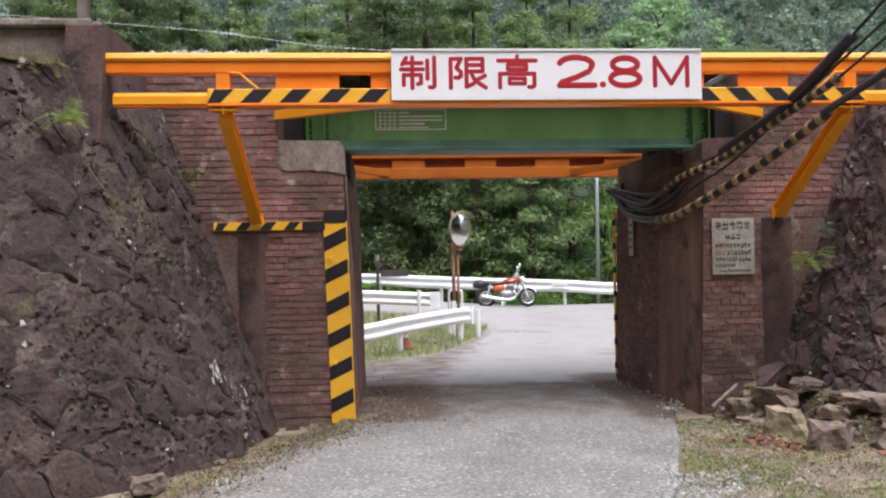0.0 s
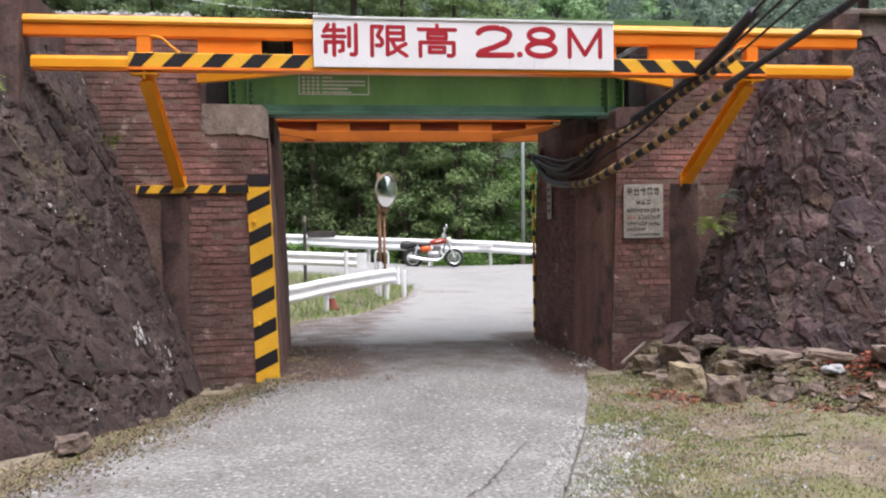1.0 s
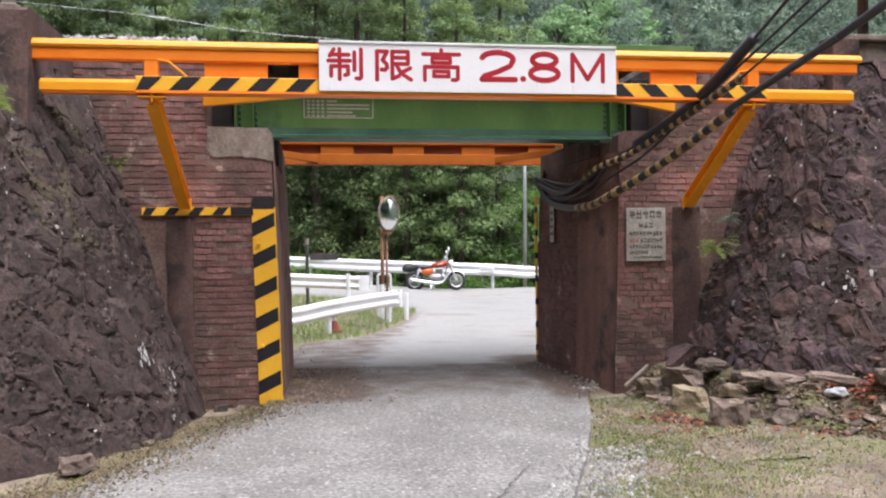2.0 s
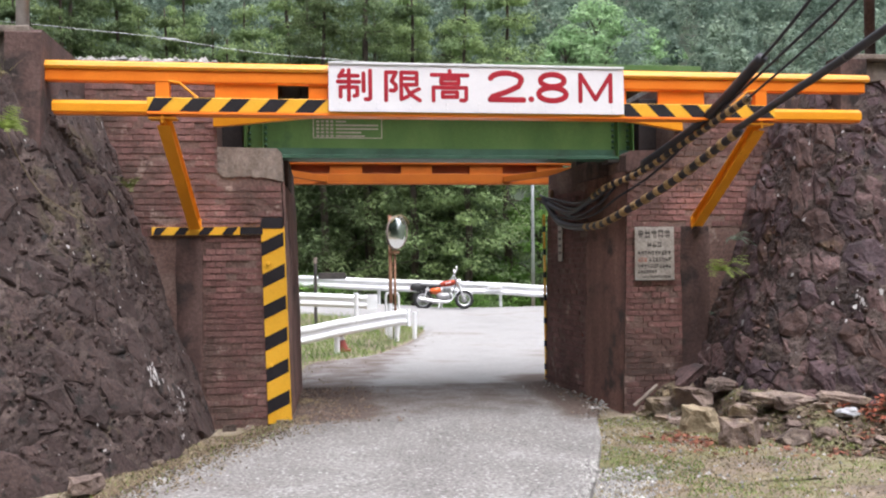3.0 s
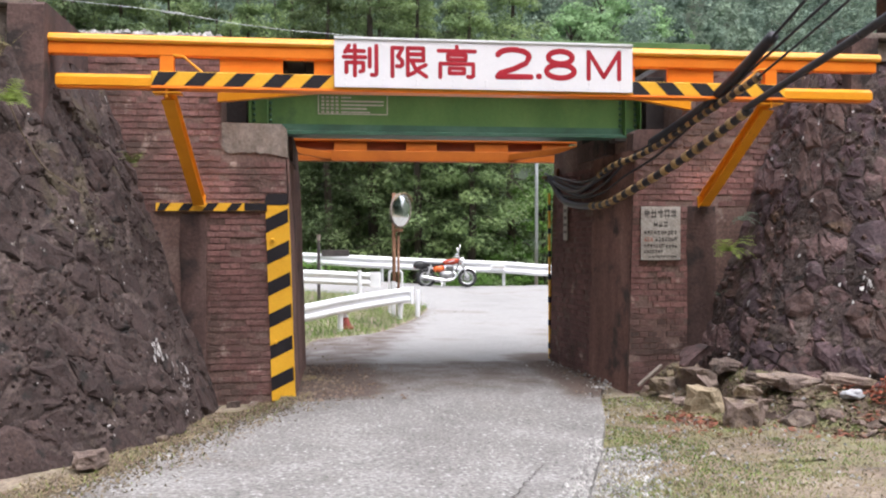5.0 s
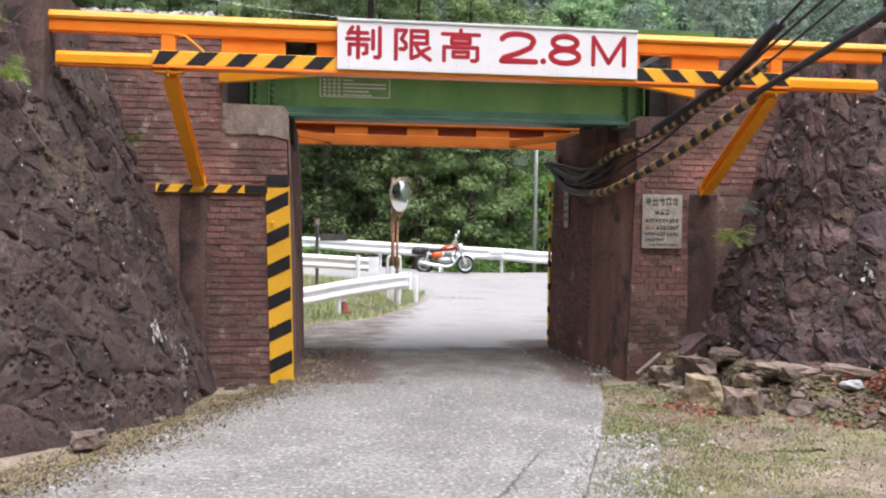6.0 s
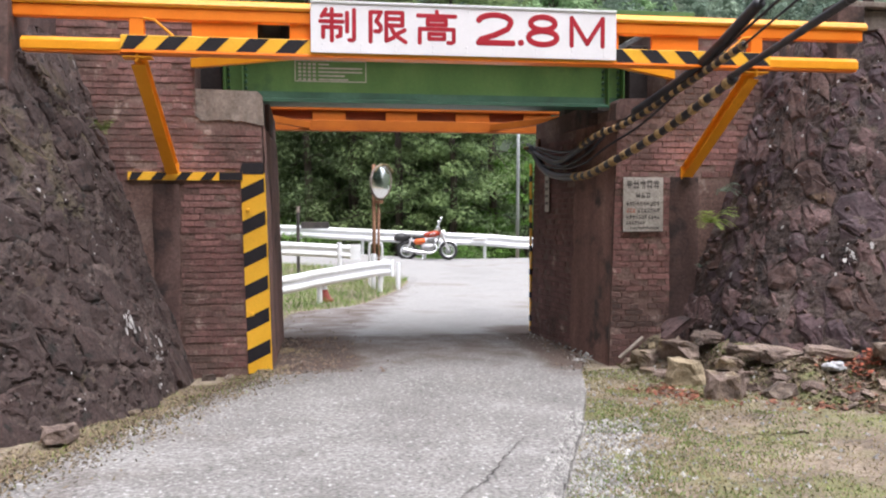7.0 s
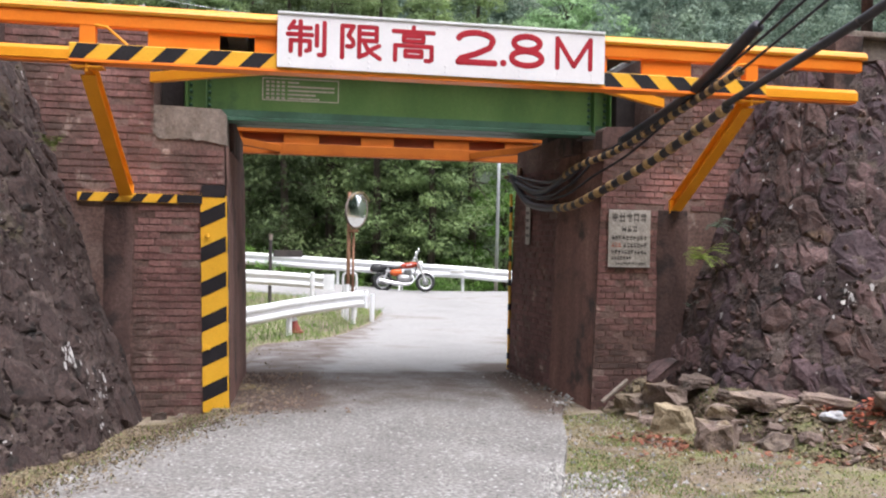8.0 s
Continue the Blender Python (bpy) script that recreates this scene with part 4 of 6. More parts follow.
pl = prism([(-2.155, 0.0), (-1.905, 0.0), (lean(-1.905, 2.22), 2.22), (lean(-2.155, 2.22), 2.22)], ya, ya + 0.022)
part("front_plate", pl, M["tape_yellow"], cp)
part("side_plate", prism([(-1.905, 0.0), (-1.893, 0.0), (lean(-1.893, 2.22), 2.22), (lean(-1.905, 2.22), 2.22)], ya, 0.12), M["tape_yellow"], cp)
part("head_plate", prism([(-2.24, 2.205), (-1.975, 2.205), (-1.975, 2.33), (-2.20, 2.33)], ya - 0.004, ya + 0.02), M["tape_black"], cp)
z = 0.16
while z < 2.2:
    q = [(-2.155, z - 0.055), (-1.905, z + 0.065), (-1.905, min(2.215, z + 0.065 + 0.155)), (-2.155, min(2.215, z - 0.055 + 0.155))]
    part("stripe", prism([(lean(a, b), b) for a, b in q], ya - 0.0025, ya - 0.0005), M["tape_black"], cp)
    part("side_stripe", prism([(-0.02, z + 0.065), (0.115, z + 0.02), (0.115, min(2.2, z + 0.17)), (-0.02, min(2.215, z + 0.22))], lean(-1.8925, z), lean(-1.8905, z), "x"), M["tape_black"], cp)
    z += 0.357
for zz in (0.66, 1.81):
    bm = bmesh.new()
    bmesh.ops.create_cone(bm, segments=10, radius1=0.022, radius2=0.016, depth=0.03, cap_ends=True, matrix=pose(lean(-2.09, zz), ya - 0.012, zz, 90))
    part("bolt_head", bm, M["tape_yellow"], cp)
hr = empty("warning_strip", "yellow and black striped steel strip fixed level on the brickwork", "warning strip")
part("strip", box((-3.41, -0.035, 2.135), (-2.20, -0.012, 2.225), 0.002), M["tape_yellow"], hr)
stripes(-3.40, -2.21, 2.137, 2.223, -0.0355, 0.26, 0.07, hr, black=0.45)
part("strip_end", box((-2.45, -0.038, 2.136), (-2.20, -0.0365, 2.224)), M["tape_black"], hr)
fg = tagged(part("far_corner_guard", box((1.742, 2.61, 0.05), (1.765, 2.68, 2.5), 0.003), M["tape_yellow"]), "yellow striped steel strip on the far corner of the abutment", "corner guard")
for k in range(7):
    part("stripe", box((1.7400, 2.6075, 0.2 + k * 0.34), (1.7675, 2.6825, 0.29 + k * 0.34)), M["tape_black"], fg)

# ---- notice plates ----
notice = empty("notice_board", "faded off-white metal notice with dark printed lines on the brickwork", "notice")
part("board", box((2.175, -0.035, 1.555), (2.667, -0.022, 2.195), 0.002), M["plate"], notice)
for a, b, z, z1, mt in ((2.215, 2.63, 2.06, 2.16, "ink"), (2.33, 2.52, 1.945, 2.015, "ink"), (2.21, 2.63, 1.855, 1.91, "ink"), (2.21, 2.33, 1.775, 1.83, "ink_red"), (2.35, 2.63, 1.775, 1.83, "ink"),
                        (2.21, 2.63, 1.70, 1.75, "ink"), (2.21, 2.45, 1.635, 1.68, "ink"), (2.26, 2.62, 1.58, 1.612, "ink")):
    n = max(2, int((b - a) / (z1 - z) / 0.7))
    bm = bmesh.new()
    rng = random.Random(int(z * 1000))
    for k in range(n):
        u = a + (b - a) * k / n
        w = (b - a) / n * 0.82
        h = z1 - z
        for _ in range(3):
            zz = z + h * rng.uniform(0.05, 0.85)
            box((u, -0.0372, zz), (u + w, -0.0355, zz + h * 0.14), 0, bm)
        for f in (rng.uniform(0.05, 0.4), rng.uniform(0.5, 0.85)):
            box((u + w * f, -0.0376, z), (u + w * (f + 0.14), -0.0356, z1), 0, bm)
    part("text_line", bm, M[mt], notice)
part("board_edge", prism([(2.17, 1.55), (2.672, 1.55), (2.672, 1.556), (2.17, 1.556)], -0.04, -0.02), M["dark_steel"], notice)
for x, z in ((2.195, 2.175), (2.647, 2.175), (2.195, 1.575), (2.647, 1.575)):
    bm = bmesh.new()
    bmesh.ops.create_uvsphere(bm, u_segments=8, v_segments=4, radius=0.008, matrix=pose(x, -0.036, z))
    part("screw", bm, M["grey_metal"], notice)
n2 = empty("side_notice", "small faded notice plate on the inner abutment wall", "notice")
part("board", prism([(1.96, 1.80), (2.16, 1.80), (2.16, 2.42), (1.96, 2.42)], 1.832, 1.842, "x"), M["plate"], n2)
for k in range(5):
    part("text_line", box((1.829, 1.99, 1.9 + k * 0.1), (1.8315, 2.13, 1.94 + k * 0.1)), M["ink"], n2)

# painted data panel on the girder
panel = empty("girder_data_panel", "white outlined data panel painted on the green girder", "data panel")
yp = girder_yz[0] - 0.0085
px0, px1, pz0, pz1 = -1.63, -0.81, 3.285, 3.53
for a, b, c, d in ((px0, px1, pz0, pz0 + 0.012), (px0, px1, pz1 - 0.012, pz1), (px0, px0 + 0.012, pz0, pz1), (px1 - 0.012, px1, pz0, pz1)):
    part("outline", box((a, yp - 0.002, c), (b, yp, d)), M["plate"], panel)
for k in range(5):
    zz = pz1 - 0.045 - k * 0.043
    for j in range(4):
        part("text_line", box((px0 + 0.04 + j * 0.055, yp - 0.002, zz - 0.013), (px0 + 0.075 + j * 0.055, yp, zz + 0.013)), M["plate"], panel)
    part("text_line", box((px0 + 0.27, yp - 0.002, zz - 0.009), (px0 + 0.27 + (0.12, 0.5, 0.5, 0.3, 0.34)[k], yp, zz + 0.009)), M["plate"], panel)


# ---- trees ----
def tuft(verts, faces, rng, c, rx, rz, n, size, wide=0.5):
    """A bough end: small leaves over an uneven ellipsoid, mostly facing outwards and up."""
    for _ in range(n):
        o = Vector((rng.gauss(0, 1), rng.gauss(0, 1), rng.gauss(0.25, 0.8))).normalized()
        k = rng.uniform(0.55, 1.1)
        p = c + Vector((o.x * rx * k, o.y * rx * k, o.z * rz * k - 0.35 * rz * (o.x * o.x + o.y * o.y)))
        nrm = (o * 0.7 + Vector((rng.gauss(0, 0.35), rng.gauss(0, 0.35), 0.55 + rng.gauss(0, 0.3)))).normalized()
        d = nrm.orthogonal().normalized()
        d.rotate(Matrix.Rotation(rng.random() * 6.28, 3, nrm))
        e = nrm.cross(d)
        s = size * rng.uniform(0.6, 1.4)
        i = len(verts)
        verts += [p + e * s * wide - d * s * 0.8, p + d * s * 1.15, p - e * s * wide - d * s * 0.8]
        faces.append((i, i + 1, i + 2))


def conifer(name, h, seed, leaf, n_whorl, per, size):
    """A cedar: straight trunk, whorls of drooping limbs that end in tufts of small leaves."""
    rng = random.Random(seed)
    tr = empty(name, "tall dark green cedar tree in the roadside forest", "tree")
    pts = [(0.08 * math.sin(k + seed), 0.08 * math.cos(k * 1.3), h * k / 8) for k in range(9)]
    bm = tube(pts, [0.022 * h * (1 - k / 8.6) ** 0.8 * 0.55 + 0.01 for k in range(9)], 7)
    verts, faces = [], []
    for w in range(n_whorl):
        f = (w + 0.5) / n_whorl
        z = h * (0.06 + 0.94 * f)
        reach = h * 0.185 * (1 - f) ** 0.7 * (0.75 + 0.4 * rng.random()) + 0.1
        a0 = rng.random() * 6.28
        for k in range(5):
            a = a0 + k * 1.257 + rng.uniform(-0.3, 0.3)
            r = reach * rng.uniform(0.6, 1.2)
            tip = Vector((math.cos(a) * r, math.sin(a) * r, z - r * rng.uniform(0.1, 0.45)))
            root = Vector((0, 0, z))
            if w % 2 == 0:
                tube([root, root.lerp(tip, 0.6) + Vector((0, 0, 0.08)), tip], [0.03, 0.018, 0.006], 4, bm)
            for t, g in ((1.0, 1.0), (0.68, 0.85), (0.4, 0.6)):
                if r * t < 0.25 and t < 1:
                    continue
                c = root.lerp(tip, t) + Vector((rng.gauss(0, 0.12), rng.gauss(0, 0.12), rng.gauss(0, 0.1)))
                R = (0.28 + 0.19 * r) * g * rng.uniform(0.7, 1.25)
                tuft(verts, faces, rng, c, R, R * 0.62, int(per * g), size, 0.36)
    part("trunk", bm, M["bark"], tr)
    raw("crown", verts, faces, leaf, tr)
    return tr


def broadleaf(name, h, seed, leaf, clumps, per, size, label="bright green broad-leaved tree among the cedars"):
    rng = random.Random(seed)
    tr = empty(name, label, "tree")
    bm = tube([(0, 0, 0), (0.1, 0.05, h * 0.3), (0.05, 0.1, h * 0.6), (0.1, 0, h * 0.85)], [0.02 * h, 0.015 * h, 0.01 * h, 0.003 * h], 7)
    verts, faces = [], []
    for c in range(clumps):
        a, f = rng.random() * 6.28, rng.random()
        rr = h * 0.36 * math.sin(math.pi * (0.12 + 0.8 * f)) * rng.uniform(0.5, 1.1)
        cen = Vector((math.cos(a) * rr, math.sin(a) * rr, h * (0.22 + 0.75 * f)))
        if c % 2 == 0:
            st = Vector((0.08, 0.05, max(0.1, cen.z - rr * 0.7)))
            tube([st, st.lerp(cen, 0.5) + Vector((0, 0, 0.05 * h)), cen], [0.006 * h, 0.004 * h, 0.002 * h], 4, bm)
        cr = h * rng.uniform(0.06, 0.12)
        tuft(verts, faces, rng, cen, cr, cr * 0.42, per, size)
    part("trunk", bm, M["bark"], tr)
    raw("crown", verts, faces, leaf, tr)
    return tr


protos = [conifer("cedar_tree", 15, 1, M["cedar"], 17, 108, 0.078), conifer("cedar_tree", 13, 2, M["cedar"], 16, 108, 0.078), conifer("cedar_tree", 17, 3, M["cedar"], 18, 108, 0.08)]
rng = random.Random(5)
spots, first_used = [], set()
for row in range(4):
    y = 27.0 + row * 4.6
    for k in range(20):
        x = -22 + k * 3.9 + rng.uniform(-1.2, 1.2) + (1.5 if row % 2 else 0)
        yy = y + rng.uniform(-1.4, 1.4)
        if x < -20 - row or x > 22 + row * 4.5:
            continue
        if x < 5 and row in (0, 1, 2):
            spots.append((x + 1.95, yy + rng.uniform(0.5, 2.2), rng.uniform(0.95, 1.3), rng.random() * 360))
        spots.append((x, yy, rng.uniform(0.75, 1.2) * (1.12 - 0.67 * smooth(4, 13, x)), rng.random() * 360))
for i, (x, y, s, a) in enumerate(spots):
    k = i % 3
    m = pose(x, y, rough_ground(x, y) - 0.3, 0, 0, a)
    if k not in first_used:
        first_used.add(k)
        protos[k].matrix_basis = m
        protos[k].scale = (s, s, s)
    else:
        c = copy_thing(protos[k], m)
        c.scale = (s, s, s)
b0 = broadleaf("broadleaf_tree", 7, 8, M["broad"], 70, 110, 0.085)
b0.matrix_basis = pose(7.7, 26.3, rough_ground(7.7, 26.3), 0, 0, 40)
b1 = broadleaf("broadleaf_tree", 7, 9, M["broad_hazed"], 80, 100, 0.10, "broad-leaved tree on the far slope, haze put into its pale green")
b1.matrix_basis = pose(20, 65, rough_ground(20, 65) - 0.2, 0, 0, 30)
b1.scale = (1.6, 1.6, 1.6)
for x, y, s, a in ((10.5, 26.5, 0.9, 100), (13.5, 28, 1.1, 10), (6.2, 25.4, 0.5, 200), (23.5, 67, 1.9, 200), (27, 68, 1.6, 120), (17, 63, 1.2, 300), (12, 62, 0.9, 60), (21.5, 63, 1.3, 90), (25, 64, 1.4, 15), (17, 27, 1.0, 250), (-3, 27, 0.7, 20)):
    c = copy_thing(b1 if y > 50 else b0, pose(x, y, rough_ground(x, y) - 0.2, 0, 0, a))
    c.scale = (s, s, s)


# far wooded slope: many small crowns as one mass
def far_wood(seed):
    rng = random.Random(seed)
    verts, faces = [], []
    for k in range(1150):
        y = 52 + 120 * rng.random() ** 1.1
        x = rng.uniform(-0.45, 0.80) * (y + 12)
        # a gap in front of the bright broad-leaved clump
        if y < 68 and 0.22 < (x + 1.6) / (y + 10) < 0.36:
            continue
        z0 = rough_ground(x, y)
        h = rng.uniform(9, 16)
        wide = h * rng.uniform(0.15, 0.21)
        blunt = rng.uniform(0.55, 0.95)
        leaf = 0.21 * max(1.0, y / 85)
        for q in range(17):
            f = 0.12 + 0.88 * rng.random() ** 0.9
            r = wide * (1 - f) ** blunt * rng.uniform(0.6, 1.05)
            a = rng.random() * 6.28
            R = wide * (0.32 + 0.25 * (1 - f)) * rng.uniform(0.7, 1.2)
            tuft(verts, faces, rng, Vector((x + math.cos(a) * r, y + math.sin(a) * r, z0 + h * (0.12 + 0.86 * f))), R, R * 0.75, 30, leaf)
    return tagged(raw("far_forest", verts, faces, M["cedar_hazed"]), "cedar forest covering the mountain slope, haze put into its green", "forest", kind="stuff")


far_wood(9)


def unseen_hill_wood(seed):
    """Unseen woods added at both sides and behind the lane's start, blocking low sky."""
    rng = random.Random(seed)
    verts, faces = [], []
    for k in range(420):
        if k % 3 == 0:
            x, y = rng.uniform(-40, 40), rng.uniform(-60, -20)
        else:
            x, y = rng.choice((-1, 1)) * rng.uniform(18, 55), rng.uniform(-20, 12)
        z0, h = ground_z(x, y), rng.uniform(8, 14)
        for q in range(60):
            f = rng.random()
            r = h * 0.22 * (1 - f) ** 0.7 + 0.3
            a = rng.random() * 6.28
            c = Vector((x + math.cos(a) * r, y + math.sin(a) * r, z0 + h * f))
            d = Vector((rng.gauss(0, 1), rng.gauss(0, 1), rng.gauss(-0.4, 0.5))).normalized()
            e = d.orthogonal().normalized()
            s = rng.uniform(0.7, 1.4)
            i = len(verts)
            verts += [c - d * s, c + e * s * 0.6, c + d * s, c - e * s * 0.6]
            faces.append((i, i + 1, i + 2, i + 3))
    return tagged(raw("side_forest", verts, faces, M["cedar_hazed"]), "unseen cedar woods added round the lane to block low sky light", "forest", kind="stuff")


unseen_hill_wood(31)


# ---- cables hung across the lane's edge into the underpass ----
def cable(name, pts, r, label, bands=None, dense=10):
    c = spline(pts, dense)
    ob = empty(name, label, "cable", group="overhead cables")
    part("sheath", tube(c, r, 8), M["cable"], ob, smooth=True)
    if bands:
        a, b, step = bands
        acc, last, k = 0.0, 0.0, 0
        run = []
        for p, q in zip(c, c[1:]):
            acc += (q - p).length
            if a <= acc <= b:
                if int((acc - a) / step) % 2 == 0:
                    run.append(q)
                else:
                    if len(run) > 1:
                        part("yellow_band", tube(run, r * 1.16, 8), M["cable_yellow"], ob, smooth=True)
                    run = []
        if len(run) > 1:
            part("yellow_band", tube(run, r * 1.16, 8), M["cable_yellow"], ob, smooth=True)
    return ob


CA = [(1.70, 2.18, 2.71), (1.85, 1.23, 2.57), (1.95, 0.46, 2.67), (2.19, -0.34, 2.91), (2.46, -1.37, 3.26), (2.59, -2.4, 3.69), (2.60, -3.13, 3.96), (2.57, -4.5, 4.5), (2.5, -9.0, 6.4)]
CB = [(2.53, -1.95, 3.075), (2.37, -4.0, 3.285), (2.33, -4.5, 3.345), (1.98, -9.0, 3.9)]
CC = [(1.68, 2.27, 2.65), (1.83, 1.41, 2.46), (1.95, 0.46, 2.69), (2.17, -0.29, 2.83), (2.42, -1.17, 3.11), (2.57, -2.15, 3.35), (2.57, -3.43, 3.64), (2.51, -3.92, 3.73), (2.42, -5.5, 4.2), (2.3, -9.0, 5.8)]
CD = [(1.67, 2.30, 2.71), (1.77, 1.75, 2.33), (1.90, 0.72, 2.24), (2.02, 0.0, 2.36), (2.34, -0.88, 2.68), (2.55, -2.0, 3.06)]
CE = [(1.71, 2.09, 2.47), (1.82, 1.41, 2.37), (1.92, 0.72, 2.39), (2.03, 0.1, 2.57), (2.23, -0.49, 2.78), (2.44, -1.27, 3.15), (2.56, -2.05, 3.45), (2.56, -2.69, 3.60), (2.55, -3.62, 3.82), (2.5, -9.0, 5.10)]
cable("thin_cable", CA, 0.016, "black overhead cable running down into the underpass")
cable("cable_sleeve", CA[3:6], 0.056, "thick black protective sleeve round an overhead cable")
cable("thick_cable", CB, 0.034, "thick black overhead cable rising from the striped sleeve")
cable("striped_cable", CC[:6], 0.037, "cable in a dirty yellow and black striped sleeve", (1.6, 6, 0.075), 48)
cable("thin_cable", CC[5:], 0.012, "black overhead cable rising above the guard")
cable("striped_cable", CD, 0.047, "cable in a dirty yellow and black striped sleeve", (1.5, 7, 0.10), 56)
cable("thin_cable", CE, 0.014, "black overhead cable looping along the abutment")
for k in range(2):
    dz = k * 0.09
    cable("thin_cable", [(1.66, 2.5, 2.78 - dz), (1.72, 2.1, 2.66 - dz), (1.83, 1.3, 2.50 - dz * 1.2), (1.93, 0.6, 2.60 - dz), (2.0, 0.15, 2.78 - dz)], 0.017, "black cable clipped along the inner abutment wall")
hook = empty("cable_bracket", "rusty steel cable bracket on the inner abutment wall", "bracket")
part("arm", box((1.60, 2.44, 2.70), (1.84, 2.49, 2.74), 0.004), M["rust"], hook)
part("back_plate", box((1.80, 2.40, 2.5), (1.835, 2.54, 2.85), 0.004), M["rust"], hook)
tagged(part("overhead_wire", tube(spline([(-30, 3.0, 7.2), (-6.04, 3.0, 5.30), (-3.72, 3.0, 5.09), (-1.37, 3.0, 4.85), (6, 3.0, 4.6), (30, 3, 5.4)], 8), 0.003, 5), M["grey_metal"]), "thin pale overhead wire strung along the railway", "wire")

# ---- concrete parapets at both ends of the guard, and posts on them ----
for s in (-1, 1):
    e = empty("parapet", "stained concrete parapet block beside the embankment", "parapet", kind="structure")
    x0 = -4.12 if s < 0 else 4.30
    zt = 4.0 if s < 0 else 4.07
    f = -1.58 if s < 0 else -0.95
    back = 0.6 if s < 0 else f + 0.3
    prof = ([(f - 0.05, 2.9)] if s < 0 else [(-0.9, 2.5), (-0.93, 3.2), (-0.94, 3.75)]) + [(f, zt - 0.02), (f + 0.06, zt + 0.02), (back, zt + 0.01), (back, 2.3), (f + 0.2, 2.0)]
    part("end_block", prism(prof, min(x0, x0 + s * 0.32), max(x0, x0 + s * 0.32), "x"), M["strip"], e)
    part("side_wall", box((min(x0 + s * 0.33, s * 11), f + 0.1, 3.3), (max(x0 + s * 0.33, s * 11), f + 0.38, zt - 0.03), 0.015), M["concrete"], e)
    part("coping", box((min(x0 + s * 0.1, s * 11), f + 0.02, zt + 0.001 - 0.02), (max(x0 + s * 0.1, s * 11), f + 0.46, zt + 0.05), 0.015), M["concrete"], e)
tagged(part("signal_post", tube([(-4.35, -1.35, 3.95), (-4.35, -1.35, 7.5)], 0.06, 12), M["grey_metal"], smooth=True), "pale galvanised round post standing on the parapet", "post")
tagged(part("signal_post", tube([(4.80, -0.75, 4.0), (4.80, -0.75, 8.0)], 0.06, 12), M["strip"], smooth=True), "dark brown round post standing on the parapet", "post")


# ---- rocks ----
def rock_mesh(seed, flat=0.6):
    """An angular block: a jittered box with its corners cut by planes."""
    rng = random.Random(seed)
    bm = box((-0.5, -0.42, -0.5 * flat), (0.5, 0.42, 0.5 * flat))
    for v in bm.verts:
        v.co += Vector((rng.uniform(-0.14, 0.1), rng.uniform(-0.12, 0.12), rng.uniform(-0.12, 0.12) * flat))
    for _ in range(5):
        n = Vector((rng.gauss(0, 1), rng.gauss(0, 1), rng.gauss(0.3, 0.7))).normalized()
        r = bmesh.ops.bisect_plane(bm, geom=bm.verts[:] + bm.edges[:] + bm.faces[:], plane_co=n * rng.uniform(0.27, 0.40), plane_no=n, clear_outer=True)
        es = [e for e in r["geom_cut"] if isinstance(e, bmesh.types.BMEdge)]
        bmesh.ops.contextual_create(bm, geom=es)
    bmesh.ops.triangulate(bm, faces=bm.faces)
    bmesh.ops.subdivide_edges(bm, edges=bm.edges, cuts=3, use_grid_fill=True)
    for v in bm.verts:
        v.co += v.co.normalized() * (0.10 * noise.noise(v.co * 3.5 + Vector((seed, 0, 0))) + 0.045 * noise.noise(v.co * 9 + Vector((0, seed, 0))) + 0.02 * noise.noise(v.co * 21))
    bmesh.ops.recalc_face_normals(bm, faces=bm.faces)
    me = bpy.data.meshes.new("rock")
    bm.to_mesh(me)
    bm.free()
    me.materials.append(M["rock"])
    return me


ROCKS = [rock_mesh(k, f) for k, f in ((1, 0.62), (2, 0.4), (3, 0.75), (4, 0.3), (5, 0.55), (6, 0.5))]


def rock(x, y, lift, sx_, sy_, sz_, k, turn=0, tilt=0, label="grey-brown broken rock lying in the rubble heap", group="rubble rocks", name="rock"):
    ob = tagged(new(name, ROCKS[k]), label, "rock", group)
    top = max(rough_ground(x, y), heap_z(x, y)) if x > 2 else rough_ground(x, y)
    ob.matrix_basis = pose(x, y, top + lift + 0.10 * sz_, tilt, tilt * 0.6, turn) @ Matrix.Diagonal((sx_ * 0.82, sy_ * 0.82, sz_ * 0.72, 1))
    return ob


# heap of earth against the foot of the east wing wall
FOOT = [(2.0, 0.05), (2.78, 0.0), (2.92, -0.8), (3.2, -1.35), (3.7, -1.85), (4.5, -2.35), (6.4, -3.1)]


def heap_z(x, y):
    d = along(FOOT, x) - y
    h = 0.50 * smooth(1.15, -0.1, d) * smooth(2.05, 2.6, x) * (0.75 + 0.4 * noise.noise((x * 2, y * 2, 8))) + 0.05 * noise.noise((x * 6, y * 6, 2)) - 0.05
    return ground_z(x, y) + h


hv, hf = [], []
NX, NY = 60, 40
for j in range(NY + 1):
    for i in range(NX + 1):
        x, y = 2.0 + 4.4 * i / NX, -3.4 + 3.7 * j / NY
        hv.append((x, y, heap_z(x, y)))
for j in range(NY):
    for i in range(NX):
        a = j * (NX + 1) + i
        hf.append((a, a + 1, a + NX + 2, a + NX + 1))
tagged(raw("earth_heap", hv, hf, M["heap_earth"], smooth=True), "heap of brown earth at the foot of the stone wall", "earth heap", kind="structure")

